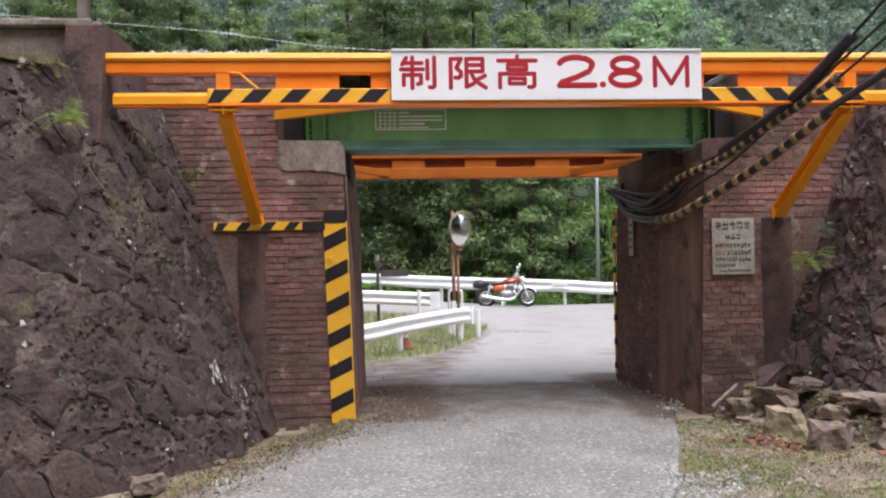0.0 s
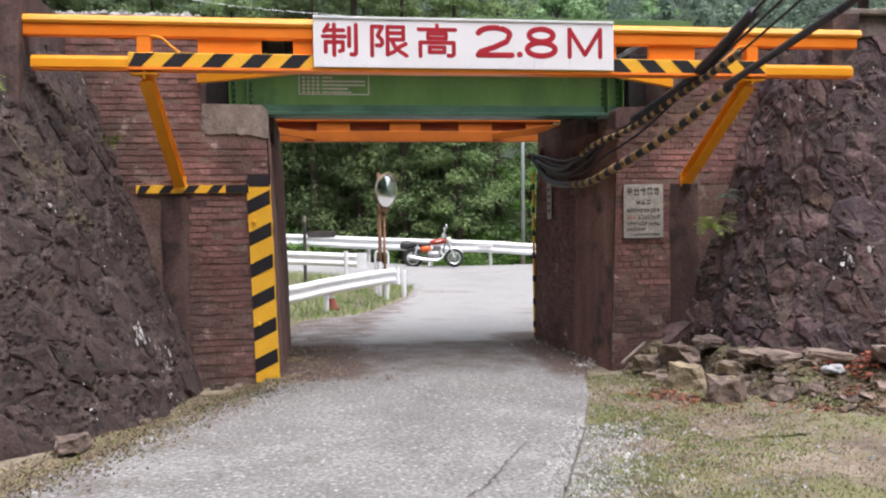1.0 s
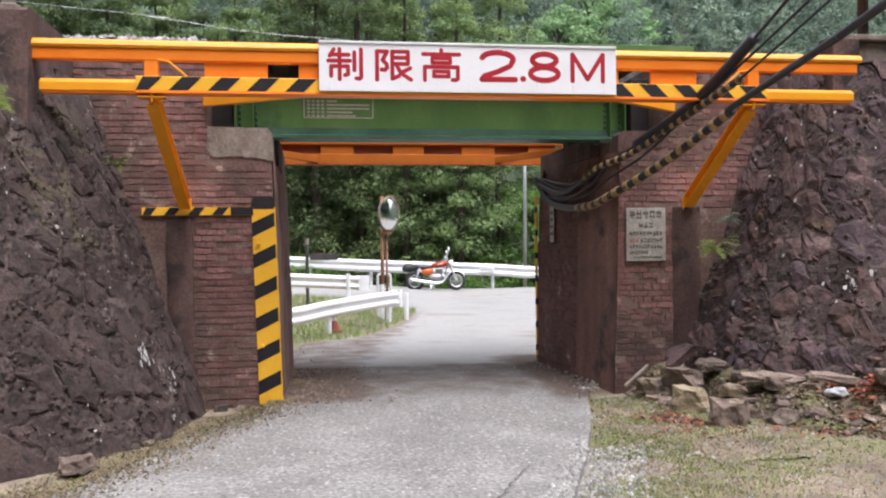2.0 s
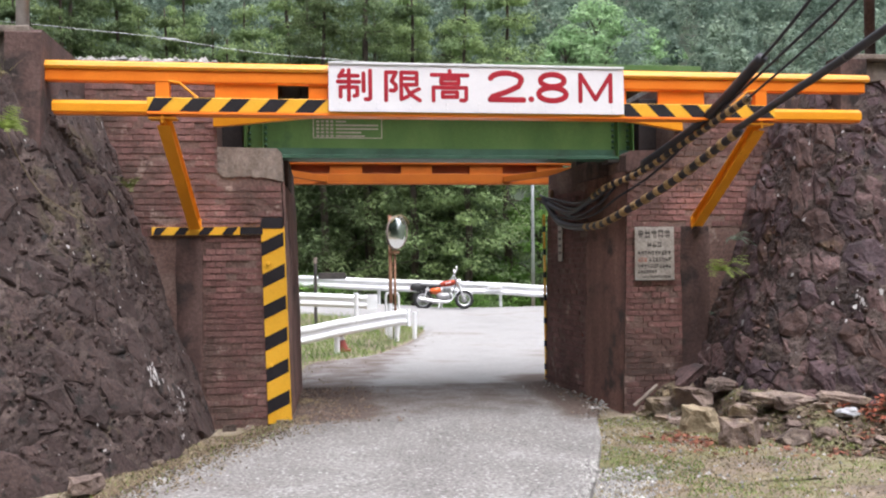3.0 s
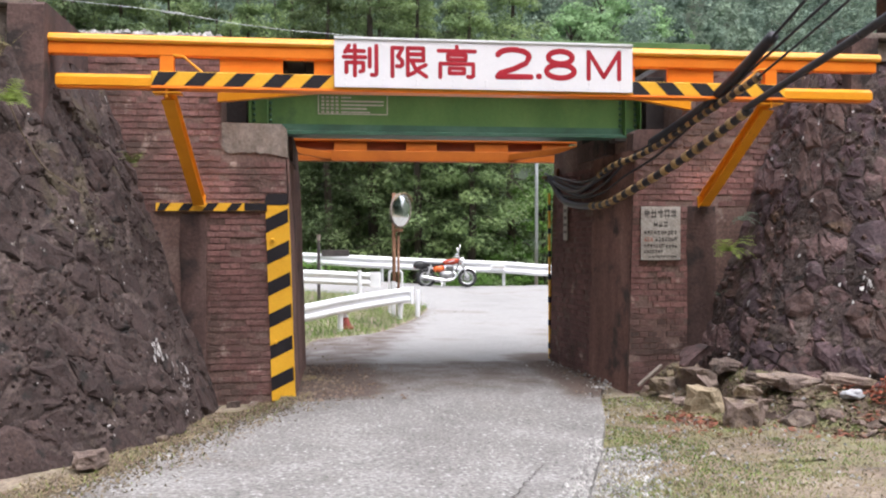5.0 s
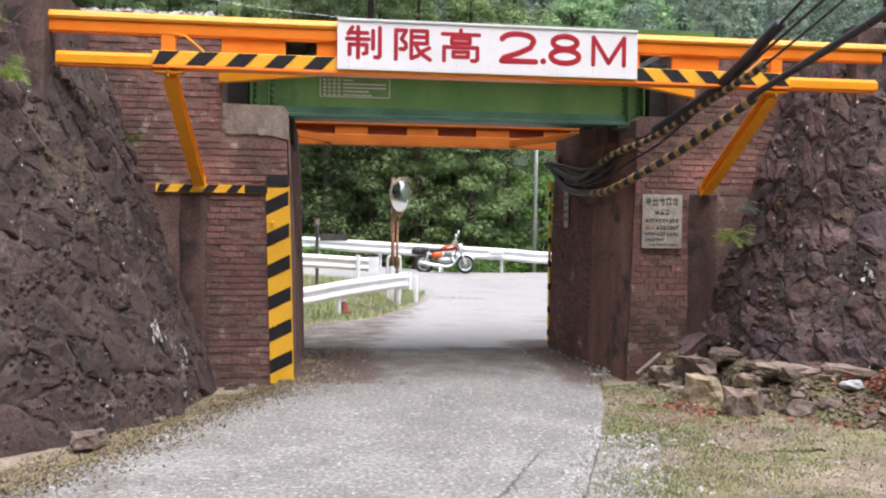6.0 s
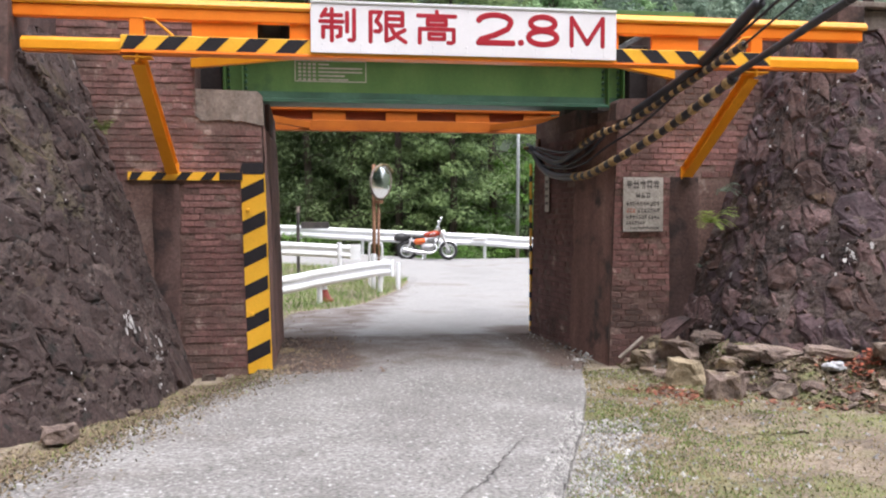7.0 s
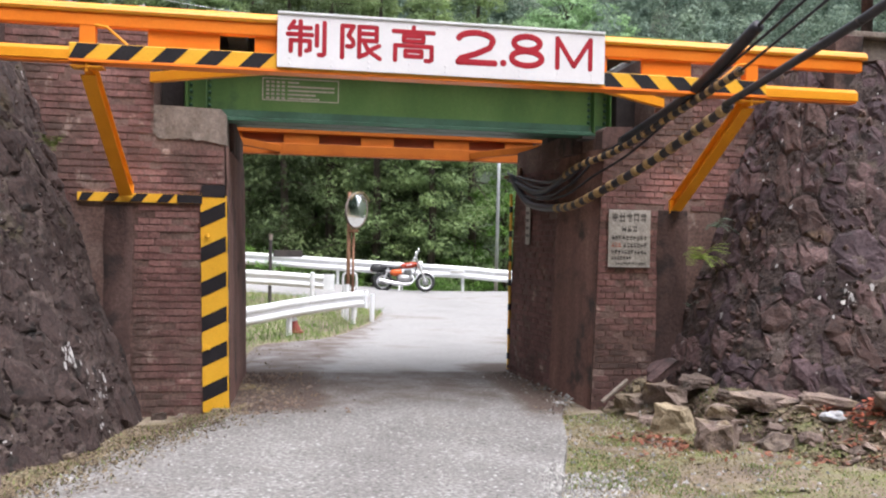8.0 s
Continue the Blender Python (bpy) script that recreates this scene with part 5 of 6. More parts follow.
tan = rock(2.47, -1.28, 0.03, 0.58, 0.42, 0.54, 2, 24, 6, "pale tan broken rock lying in the rubble heap")
tan.data = rock_mesh(14, 0.75)
tan.data.materials[0] = surf("tan_rock", [(0.21, 0.165, 0.105), (0.30, 0.24, 0.155), (0.38, 0.31, 0.21)], 3, 35, 0.92, 0.5, grain=0.3, spots=[((0.13, 0.10, 0.07), 4, 0.55, 0.68)])
rock(2.54, -1.98, 0.06, 0.56, 0.42, 0.72, 4, 8, 3, "dark squared stone block lying before the rubble heap")
rock(2.60, -1.84, 0.30, 0.44, 0.34, 0.26, 0, 70, 9, "jagged lichened rock lying on the squared block")
rock(3.07, -2.06, 0.02, 0.44, 0.32, 0.36, 5, 12, 4)
rock(2.62, -0.52, 0.02, 0.78, 0.5, 0.48, 2, 80, 12, "dark brown broken rock on the rubble heap")
rock(2.38, -0.42, 0.02, 0.52, 0.36, 0.36, 0, 40, 6, "dark brown broken rock on the rubble heap")
rock(2.98, -0.70, 0.02, 0.78, 0.5, 0.34, 1, 15, 8, "broad flat grey rock on the rubble heap")
rock(3.16, -1.52, 0.08, 0.95, 0.36, 0.34, 3, -22, 12, "long flat slab of rock on the rubble heap")
slab = rock(2.78, -0.2, 0, 1, 1, 1, 3, label="dark purplish slab of rock leaning on the rubble heap")
slab.data = rock_mesh(9, 0.3)
slab.data.materials[0] = M["stone"]
slab.matrix_basis = pose(2.66, -0.34, 0.45, 12, -34, 8) @ Matrix.Diagonal((0.5, 0.26, 0.36, 1))
rock(2.86, -1.42, 0.04, 0.5, 0.4, 0.36, 5, 130, 6, "dark brown broken rock on the rubble heap")
rock(3.30, -1.58, 0.02, 0.46, 0.34, 0.30, 0, 15, 6)
rock(2.32, -0.86, 0.0, 0.42, 0.30, 0.24, 1, 35, 4, "low flat rock at the edge of the rubble heap")
rock(3.70, -1.75, 0.05, 0.6, 0.36, 0.30, 1, -25, 8, "broad flat grey rock on the rubble heap")
rock(4.15, -2.30, 0.02, 0.5, 0.36, 0.34, 0, 15, 6)
rng = random.Random(77)
for k in range(130):
    x = rng.uniform(2.2, 5.0)
    foot = along(FOOT, x)
    d = rng.random() ** 1.2 * 1.15
    y = foot - 0.08 - d
    s = 0.04 + 0.17 * rng.random() ** 2.2
    rock(x, y, 0.0, s * 1.3, s, s * rng.uniform(0.7, 1.2), k % 6, rng.random() * 360, rng.uniform(-35, 35))
# crumpled pale plastic among the rubble
bm = bmesh.new()
bmesh.ops.create_icosphere(bm, subdivisions=4, radius=1.0)
for v in bm.verts:
    k = 1 + 0.35 * noise.noise(v.co * 1.7) - 0.16 * abs(noise.noise(v.co * 4 + Vector((3, 1, 7)))) - 0.07 * abs(noise.noise(v.co * 9))
    v.co = Vector((v.co.x * 0.13 * k, v.co.y * 0.08 * k, max(-0.03, v.co.z * 0.06 * k)))
M["plastic"] = surf("dirty_white_plastic", [(0.28, 0.285, 0.30), (0.46, 0.46, 0.47)], 9, 40, 0.45, 0.1, grain=0.15, spots=[((0.22, 0.19, 0.16), 8, 0.58, 0.7)])
tagged(part("plastic_bag", bm, M["plastic"], smooth=True), "crumpled dirty white plastic sheet among the rubble", "plastic bag").location = (3.64, -2.0, max(heap_z(3.64, -2.0), rough_ground(3.64, -2.0)) + 0.04)
bm = tube([(2.09, -0.16, 0.08), (2.25, -0.13, 0.20), (2.40, -0.10, 0.31)], 0.022, 6)
tagged(part("stick", bm, M["old_wood"]), "pale broken stick leaning on the rubble heap", "stick")
# loose stone beside the west wall
rock(-3.42, -2.78, 0.07, 0.34, 0.28, 0.32, 4, 25, 0, "grey squared loose stone at the foot of the wall", "loose stones")
rock(-3.05, -1.75, 0.01, 0.16, 0.13, 0.12, 0, 70, 0, "small grey stone at the foot of the wall", "loose stones")
rock(-2.55, -0.18, 0.01, 0.2, 0.14, 0.14, 2, 10, 0, "small grey stone at the foot of the wall", "loose stones")
rock(-2.35, -0.14, 0.01, 0.14, 0.12, 0.12, 5, 50, 0, "small grey stone at the foot of the wall", "loose stones")


# ---- small scattered stuff: pebbles, grass, leaves ----
def scatter(name, n, seed, place, maker, material, label, category):
    rng = random.Random(seed)
    verts, faces = [], []
    for _ in range(n):
        p = place(rng)
        if p is None:
            continue
        vs, fs = maker(rng, Vector(p))
        k = len(verts)
        verts += vs
        faces += [tuple(i + k for i in f) for f in fs]
    return tagged(raw(name, verts, faces, material), label, category, kind="stuff")


def pebble_at(rng, p, lo=0.008, hi=0.028):
    s = lo + (hi - lo) * rng.random() ** 2
    t = rng.random() * 6.28
    vs = []
    for k in range(5):
        a = t + k * 1.257
        vs.append(p + Vector((math.cos(a) * s * rng.uniform(0.7, 1.3), math.sin(a) * s * rng.uniform(0.7, 1.2), -0.004)))
    vs.append(p + Vector((rng.uniform(-0.3, 0.3) * s, rng.uniform(-0.3, 0.3) * s, s * rng.uniform(0.6, 1.0))))
    return vs, [(k, (k + 1) % 5, 5) for k in range(5)]


def blade_at(rng, p, lo=0.03, hi=0.10):
    h = rng.uniform(lo, hi)
    a = rng.random() * 6.28
    w = Vector((math.cos(a), math.sin(a), 0)) * rng.uniform(0.003, 0.007)
    tip = p + Vector((rng.gauss(0, 0.5) * h, rng.gauss(0, 0.5) * h, h))
    return [p - w, p + w, tip], [(0, 1, 2)]


def leaf_at(rng, p, s0=0.02, s1=0.05):
    s = rng.uniform(s0, s1)
    d = Vector((rng.gauss(0, 1), rng.gauss(0, 1), rng.gauss(0, 0.25))).normalized()
    e = d.cross(Vector((rng.gauss(0, 0.3), rng.gauss(0, 0.3), 1))).normalized()
    return [p - d * s, p + e * s * 0.5, p + d * s + Vector((0, 0, 0.012)), p - e * s * 0.5], [(0, 1, 2, 3)]


def verge_e(rng):
    y = rng.uniform(-6.5, -0.3)
    x = along(ROAD_R, y) + abs(rng.gauss(0, 1)) * 1.4 + 0.02
    return (x, y, max(rough_ground(x, y), heap_z(x, y) if x > 2 else -1)) if x < 5 else None


def verge_grass(rng):
    p = verge_e(rng)
    if p and noise.noise((p[0] * 1.3, p[1] * 1.3, 20)) > -0.12:
        return p


def verge_w(rng):
    y = rng.uniform(-5.5, 0.0)
    x = along(ROAD_L, y) + (rng.uniform(-0.6, 0.1) + abs(rng.gauss(0, 0.27))) * (1 if y < -0.5 else 0.6)
    return (x, y, max(rough_ground(x, y), ground_z(x, y) + 0.03 if x > along(ROAD_L, y) else -1) + 0.006)


def gravel_e(rng):
    y = rng.uniform(-7.5, -2.6)
    d = rng.gauss(0.07, 0.24)
    x = along(ROAD_R, y) + d
    if d < -0.10 - 0.12 * rng.random() ** 3:
        return None
    return (x, y, rough_ground(x, y) + 0.002 if d > 0 else ground_z(x, y) + 0.030)


def on_road(rng):
    y = rng.uniform(-7, 2)
    x = rng.uniform(along(ROAD_L, y), along(ROAD_R, y))
    return (x, y, ground_z(x, y) + 0.030)


def far_verge(rng):
    y = rng.uniform(5.5, 20)
    x = rng.uniform(-5, 1.3)
    return (x, y, ground_z(x, y) - 0.03) if x < along(ROAD_L, y) - 0.05 else None


def behind_rail(rng):
    x, y = rng.uniform(-6, 14), rng.uniform(20.9, 22.5)
    if noise.noise((x * 0.7, y * 0.3, 2)) < (0.35 if x < 1.2 else -0.15):
        return None
    return (x, y, rough_ground(x, y))


scatter("grass_tufts", 30000, 1, verge_grass, lambda r, p: blade_at(r, p, 0.006, 0.03), M["verge_green"], "short sparse green grass on the trodden verge", "grass")
scatter("dry_grass", 18000, 2, verge_e, lambda r, p: blade_at(r, p, 0.005, 0.03), M["straw"], "dry straw and stubble on the verge", "grass")
scatter("bark_litter", 2600, 25, verge_w, lambda r, p: leaf_at(r, p, 0.006, 0.024), M["bark_litter"], "dark bark and leaf litter along the road edge", "leaf litter")
scatter("verge_grass", 1100, 3, verge_w, lambda r, p: blade_at(r, p, 0.01, 0.045), M["grass"], "short grass along the foot of the west wall", "grass")
scatter("straw_litter", 8500, 4, verge_w, lambda r, p: leaf_at(r, p, 0.006, 0.026), M["litter"], "pale dry leaf litter along the road edge", "leaf litter")
scatter("gravel_strip", 9000, 5, gravel_e, pebble_at, M["pebble"], "loose grey gravel beside the broken asphalt edge", "gravel")
scatter("road_grit", 1500, 6, on_road, lambda r, p: pebble_at(r, p, 0.003, 0.010), M["pebble"], "fine grit scattered on the asphalt", "grit")
scatter("verge_pebbles", 1500, 7, verge_e, lambda r, p: pebble_at(r, p, 0.006, 0.03), M["pebble"], "small pebbles scattered over the verge", "pebbles")


def red_place(rng):
    c = rng.choice([(4.1, -2.0, 0.22), (2.2, -1.76, 0.16), (2.0, -1.5, 0.2), (2.1, -2.2, 0.3), (3.2, -2.4, 0.4), (3.7, -2.4, 0.3)])
    x, y = c[0] + rng.gauss(0, c[2]), c[1] + rng.gauss(0, c[2] * 0.7)
    if x < along(ROAD_R, y):
        return None
    return (x, y, max(rough_ground(x, y), heap_z(x, y)) + 0.02)


def red_clump(rng):
    c = rng.choice([(3.72, -1.80, 0.06), (3.86, -2.16, 0.10), (4.0, -2.2, 0.12)])
    x, y = c[0] + rng.gauss(0, c[2]), c[1] + rng.gauss(0, c[2] * 0.8)
    return (x, y, max(rough_ground(x, y), heap_z(x, y)) + 0.02 + 0.06 * rng.random())


M["red_leaf"] = leafmat("bright_dead_leaves", [(0.24, 0.068, 0.038), (0.38, 0.115, 0.066)], 0.2, 0.4, thin_part=0.1)
scatter("leafy_twig_clumps", 170, 15, red_clump, lambda r, p: leaf_at(r, p, 0.02, 0.05), M["red_leaf"], "orange-red withered leaves still on cut twigs in the rubble", "leaf litter")


def left_patch(rng):
    x, y = -1.85 + abs(rng.gauss(0, 0.42)), rng.uniform(-0.35, 2.6)
    return (x, y, ground_z(x, y) + 0.036)


def right_foot(rng):
    y = rng.uniform(-0.6, 2.6)
    x = along(ROAD_R, y) + 0.12 - abs(rng.gauss(0, 0.20))
    return (x, y, ground_z(x, y) + 0.034)


def dusty_shoulder(rng):
    y = rng.uniform(3.0, 11.5)
    x = max(-1.9, 0.56 * (y - 9.3)) + rng.gauss(0.2, 0.4)
    return (x, y, ground_z(x, y) + 0.034)


scatter("swept_leaves", 900, 16, left_patch, lambda r, p: leaf_at(r, p, 0.008, 0.026), M["bark_litter"], "brown leaves and bark swept against the underpass wall", "leaf litter")
scatter("wall_foot_stones", 420, 17, left_patch, lambda r, p: pebble_at(r, p, 0.008, 0.04), M["rock"], "small dark stones along the underpass wall", "pebbles")
scatter("wall_foot_pebbles", 150, 18, right_foot, lambda r, p: pebble_at(r, p, 0.006, 0.034), M["pebble"], "pale pebbles along the foot of the abutment", "pebbles")
scatter("wall_foot_leaves", 300, 19, right_foot, lambda r, p: leaf_at(r, p, 0.010, 0.026), M["bark_litter"], "dry leaves along the foot of the abutment", "leaf litter")
scatter("shoulder_litter", 260, 20, dusty_shoulder, lambda r, p: leaf_at(r, p, 0.010, 0.03), M["litter"], "leaf litter on the dusty shoulder by the guardrail", "leaf litter")
scatter("fallen_leaves", 380, 8, red_place, leaf_at, M["dead_leaf"], "reddish brown fallen leaves by the rubble heap", "leaf litter")
scatter("leaf_litter", 3600, 9, verge_e, lambda r, p: leaf_at(r, p, 0.008, 0.028), M["litter"], "pale fallen leaves over the verge", "leaf litter")
def heap_litter(rng):
    x = rng.uniform(2.1, 5.0)
    y = along(FOOT, x) - 0.05 - rng.random() * 1.2
    return (x, y, max(rough_ground(x, y), heap_z(x, y)) + 0.01)


scatter("heap_litter", 2600, 12, heap_litter, lambda r, p: leaf_at(r, p, 0.012, 0.045), M["litter"], "dry brown leaves and twigs between the rubble rocks", "leaf litter")
scatter("heap_weeds", 650, 13, heap_litter, lambda r, p: blade_at(r, p, 0.02, 0.07), M["grass"], "sparse short weeds between the rubble rocks", "weeds")
scatter("far_grass", 24000, 10, far_verge, lambda r, p: blade_at(r, p, 0.05, 0.22), M["lush_grass"], "rough green and yellowish grass behind the guardrail", "grass")
scatter("rail_weeds", 14000, 11, behind_rail, lambda r, p: leaf_at(r, p + Vector((0, 0, r.random() ** 2 * 0.65)), 0.03, 0.09), M["broad"], "bright green weeds behind the far guardrail", "weeds")


# crack across the asphalt
def crack(pts, w):
    c = spline(pts, 10)
    rng = random.Random(3)
    vs, fs = [], []
    for i, p in enumerate(c):
        d = (c[min(i + 1, len(c) - 1)] - c[max(i - 1, 0)]).normalized()
        s = Vector((-d.y, d.x, 0)) * w * rng.uniform(0.3, 1.2)
        j = Vector((rng.uniform(-0.02, 0.02), rng.uniform(-0.02, 0.02), 0))
        vs += [p + s + j, p - s + j]
    fs = [(2 * i, 2 * i + 1, 2 * i + 3, 2 * i + 2) for i in range(len(c) - 1)]
    return raw("crack", [(v.x, v.y, ground_z(v.x, v.y) + 0.0385) for v in vs], fs, M["dark_steel"], road)


crack([(0.1, -3.45, 0), (-0.12, -3.89, 0), (-0.35, -4.38, 0), (-0.62, -4.83, 0), (-0.9, -5.5, 0)], 0.006)
crack([(-1.75, 2.62, 0), (-0.6, 2.7, 0), (0.6, 2.58, 0), (1.65, 2.42, 0)], 0.012)


# ---- ferns and weeds on the stone walls ----
def plant(x, y, z, r, n, seed, material, label, name="fern"):
    rng = random.Random(seed)
    ob = empty(name, label, "plant", (0, 0, 0), "wall plants")
    for k in range(n):
        a = rng.uniform(-2.6, -0.5)
        L = r * rng.uniform(0.6, 1.1)
        root = Vector((x, y, z))
        tip = root + Vector((math.cos(a) * L, math.sin(a) * L * 0.9, rng.uniform(-0.35, 0.55) * L))
        mid = root.lerp(tip, 0.5) + Vector((0, 0, 0.22 * L))
        c = spline([root, mid, tip], 7)
        vs, fs = list(c), []
        pitch = L / len(c)
        for i in range(1, len(c) - 1):
            f = 1 - i / len(c)
            d = (c[i + 1] - c[i]).normalized()
            sd = d.cross(Vector((0, 0, 1))).normalized()
            w = L * 0.27 * f ** 0.6 * min(1.0, 0.5 + i / 4) + 0.008
            for sg in (-1, 1):
                e = (sd * sg + d * 0.55 + Vector((0, 0, rng.uniform(-0.35, 0.0)))).normalized()
                j = len(vs)
                vs += [c[i] - d * pitch * 0.12, c[i] + e * w * 0.5 - d * pitch * 0.2, c[i] + e * w, c[i] + e * w * 0.45 + d * pitch * 0.22, c[i] + d * pitch * 0.12]
                fs.append((j, j + 1, j + 2, j + 3, j + 4))
        stem = len(vs)
        vs += [p + Vector((0.003, 0, 0.002)) for p in c]
        for i in range(len(c) - 1):
            fs.append((i, i + 1, stem + i + 1, stem + i))
        raw("frond", vs, fs, material, ob)
    return ob


plant(3.12, -0.30, 1.66, 0.34, 22, 1, M["fern"], "bright green fern growing out of the stone wall")
plant(3.30, -0.32, 2.02, 0.24, 10, 2, M["cedar_hazed"], "small dark green weed growing out of the stone wall", "weed")
plant(3.02, -0.30, 1.15, 0.12, 5, 3, M["cedar_hazed"], "small dark green weed growing out of the stone wall", "weed")
plant(-4.28, -1.97, 3.02, 0.36, 20, 4, M["fern"], "yellowish green weed growing on the stone wall", "weed")
plant(-3.62, -0.17, 2.65, 0.22, 14, 5, M["grass"], "small dark weed in the joint of the walls", "weed")
plant(-4.5, -1.7, 3.5, 0.28, 10, 6, M["straw"], "dry grass tuft on top of the stone wall", "grass_tuft")
plant(-4.75, -1.75, 3.5, 0.3, 10, 7, M["straw"], "dry grass tuft on top of the stone wall", "grass_tuft")

# dry grass, leaves and stones on the ledge over the west wing wall
def ledge(rng):
    p = wing_point(west_curve, -1, rng.uniform(2.0, 5.2), 3.55)
    f = rng.random()
    return (p.x - 0.1 * f, p.y + 0.03 + 0.42 * f, 3.56 + 0.03 * f + 0.06 * f * noise.noise((p.x * 5, p.y * 5, 4)))


scatter("ledge_grass", 900, 21, ledge, lambda r, p: blade_at(r, p, 0.05, 0.22), M["straw"], "dry pale grass on the ledge above the wall", "grass")
scatter("ledge_weeds", 350, 22, ledge, lambda r, p: blade_at(r, p, 0.04, 0.18), M["verge_green"], "green weeds on the ledge above the wall", "weeds")
scatter("ledge_litter", 900, 23, ledge, lambda r, p: leaf_at(r, p, 0.015, 0.06), M["litter"], "dry leaves on the ledge above the wall", "leaf litter")
scatter("ledge_stones", 160, 24, ledge, lambda r, p: pebble_at(r, p, 0.02, 0.07), M["pebble"], "pale stones on the ledge above the wall", "stones")

# ballast heaped on the embankment
def ballast_at(rng):
    s = rng.choice((-1, 1))
    x, y = s * rng.uniform(2.75, 5.0), rng.uniform(0.05, 2.4)
    return (x, y, 4.02 + (0.15 if s < 0 else 0.04) * smooth(0, 0.35, y) + 0.03 * noise.noise((x * 2, y * 2, 3)))


for s in (-1, 1):
    bed = prism([(0.06, 3.90), (0.08, 4.0), (0.38, 4.15 if s < 0 else 4.05), (2.3, 4.15 if s < 0 else 4.05), (2.62, 3.9)], min(s * 2.72, s * 5.2), max(s * 2.72, s * 5.2), "x")
    part("ballast_bed", bed, M["gravel"], bank)
scatter("ballast", 3200, 12, ballast_at, lambda r, p: pebble_at(r, p, 0.03, 0.07), M["pebble"], "pale grey track ballast along the railway", "ballast")

tagged(part("dry_root", tube(spline([(-4.36, -1.93, 3.15), (-4.29, -1.92, 2.95), (-4.19, -1.89, 2.70), (-4.06, -1.83, 2.47), (-3.93, -1.70, 2.35), (-3.80, -1.60, 2.25)], 6), 0.006, 5), M["litter"]), "thin pale dry root hanging down the stone wall", "root")
tagged(part("debris_slat", box((3.45, -2.36, 0.06), (3.95, -2.31, 0.085), 0.004), M["litter"]), "pale broken wooden slat on the rubble", "slat")


# ---- guardrails beyond the bridge ----
WPROF = [(0.0, -0.175), (0.012, -0.165), (0.055, -0.115), (0.055, -0.075), (0.012, -0.025), (0.012, 0.025), (0.055, 0.075), (0.055, 0.115), (0.012, 0.165), (0.0, 0.175)]


def guardrail(path, side, scale, label, post_at, end_cap):
    """path: points on the rail's upper edge; side: +1 where the lane lies to the right of the path."""
    g = empty("guardrail", label, "guardrail", group="guardrails")
    c = spline(path, 8)
    bm = bmesh.new()
    rings = []
    for i, p in enumerate(c):
        d = c[min(i + 1, len(c) - 1)] - c[max(i - 1, 0)]
        d.z = 0
        d.normalize()
        nrm = Vector((d.y, -d.x, 0)) * side
        ring = [bm.verts.new(p + nrm * (u * scale) + Vector((0, 0, (v - 0.175) * scale))) for u, v in WPROF]
        ring += [bm.verts.new(p + nrm * (u * scale - 0.006) + Vector((0, 0, (v - 0.175) * scale))) for u, v in reversed(WPROF)]
        rings.append(ring)
    n = len(rings[0])
    for a, b in zip(rings, rings[1:]):
        for k in range(n):
            bm.faces.new((a[k], a[(k + 1) % n], b[(k + 1) % n], b[k]))
    bmesh.ops.recalc_face_normals(bm, faces=bm.faces)
    part("beam", bm, M["rail_white"], g)
    for x, y, zt in post_at:
        zb = rough_ground(x, y) - 0.1
        part("post", tube([(x, y, zb), (x, y, zt)], 0.057, 10), M["rail_white"], g, smooth=False)
        part("post_cap", tube([(x, y, zt), (x, y, zt + 0.012)], [0.06, 0.045], 10), M["rail_white"], g)
    for at, d in end_cap:
        d = Vector(d).normalized()
        nrm = Vector((d.y, -d.x, 0)) * side
        # rounded end shield
        bm = bmesh.new()
        rows = []
        for z in (-0.40 * scale, 0.0):
            rows.append([bm.verts.new(Vector(at) + d * (0.30 * math.sin(a)) + nrm * (0.075 - 0.14 * (1 - math.cos(a))) + Vector((0, 0, z + 0.02))) for a in [math.pi * k / 10 for k in range(11)]] +
                        [bm.verts.new(Vector(at) + d * (0.29 * math.sin(a)) + nrm * (0.067 - 0.132 * (1 - math.cos(a))) + Vector((0, 0, z + 0.02))) for a in [math.pi * k / 10 for k in range(10, -1, -1)]])
        m = len(rows[0])
        for k in range(m):
            bm.faces.new((rows[0][k], rows[0][(k + 1) % m], rows[1][(k + 1) % m], rows[1][k]))
        bm.faces.new(rows[1])
        bm.faces.new(rows[0][::-1])
        bmesh.ops.recalc_face_normals(bm, faces=bm.faces)
        part("end_shield", bm, M["rail_white"], g, "rounded white end piece")
    return g


guardrail([(-3.4, 4.4, 0.60), (-1.92, 6.95, 0.62), (-1.19, 8.05, 0.68), (0.07, 10.0, 0.73), (0.42, 10.55, 0.72)], 1, 1.0,
          "white painted steel guardrail with dirt streaks along the lane", [(-2.6, 5.85, 0.58), (-1.22, 8.14, 0.62), (0.20, 10.32, 0.68)], [((0.42, 10.55, 0.72), (0.53, 0.85, 0))])
tagged(part("rail_end_post", tube([(0.66, 10.75, -0.05), (0.66, 10.75, 0.66)], 0.055, 10), M["rail_white"]), "white round steel post at the guardrail end", "post")
guardrail([(-6.0, 14.6, 1.22), (-3.5, 13.5, 1.14), (-2.02, 13.0, 1.10), (-0.57, 12.9, 1.02), (-0.30, 12.95, 1.0)], 1, 1.0,
          "white painted steel guardrail beside the grass", [(-2.6, 13.25, 1.05), (-0.62, 12.86, 1.06), (-4.6, 14.1, 1.1)], [((-0.36, 12.93, 1.0), (1, 0.1, 0))])
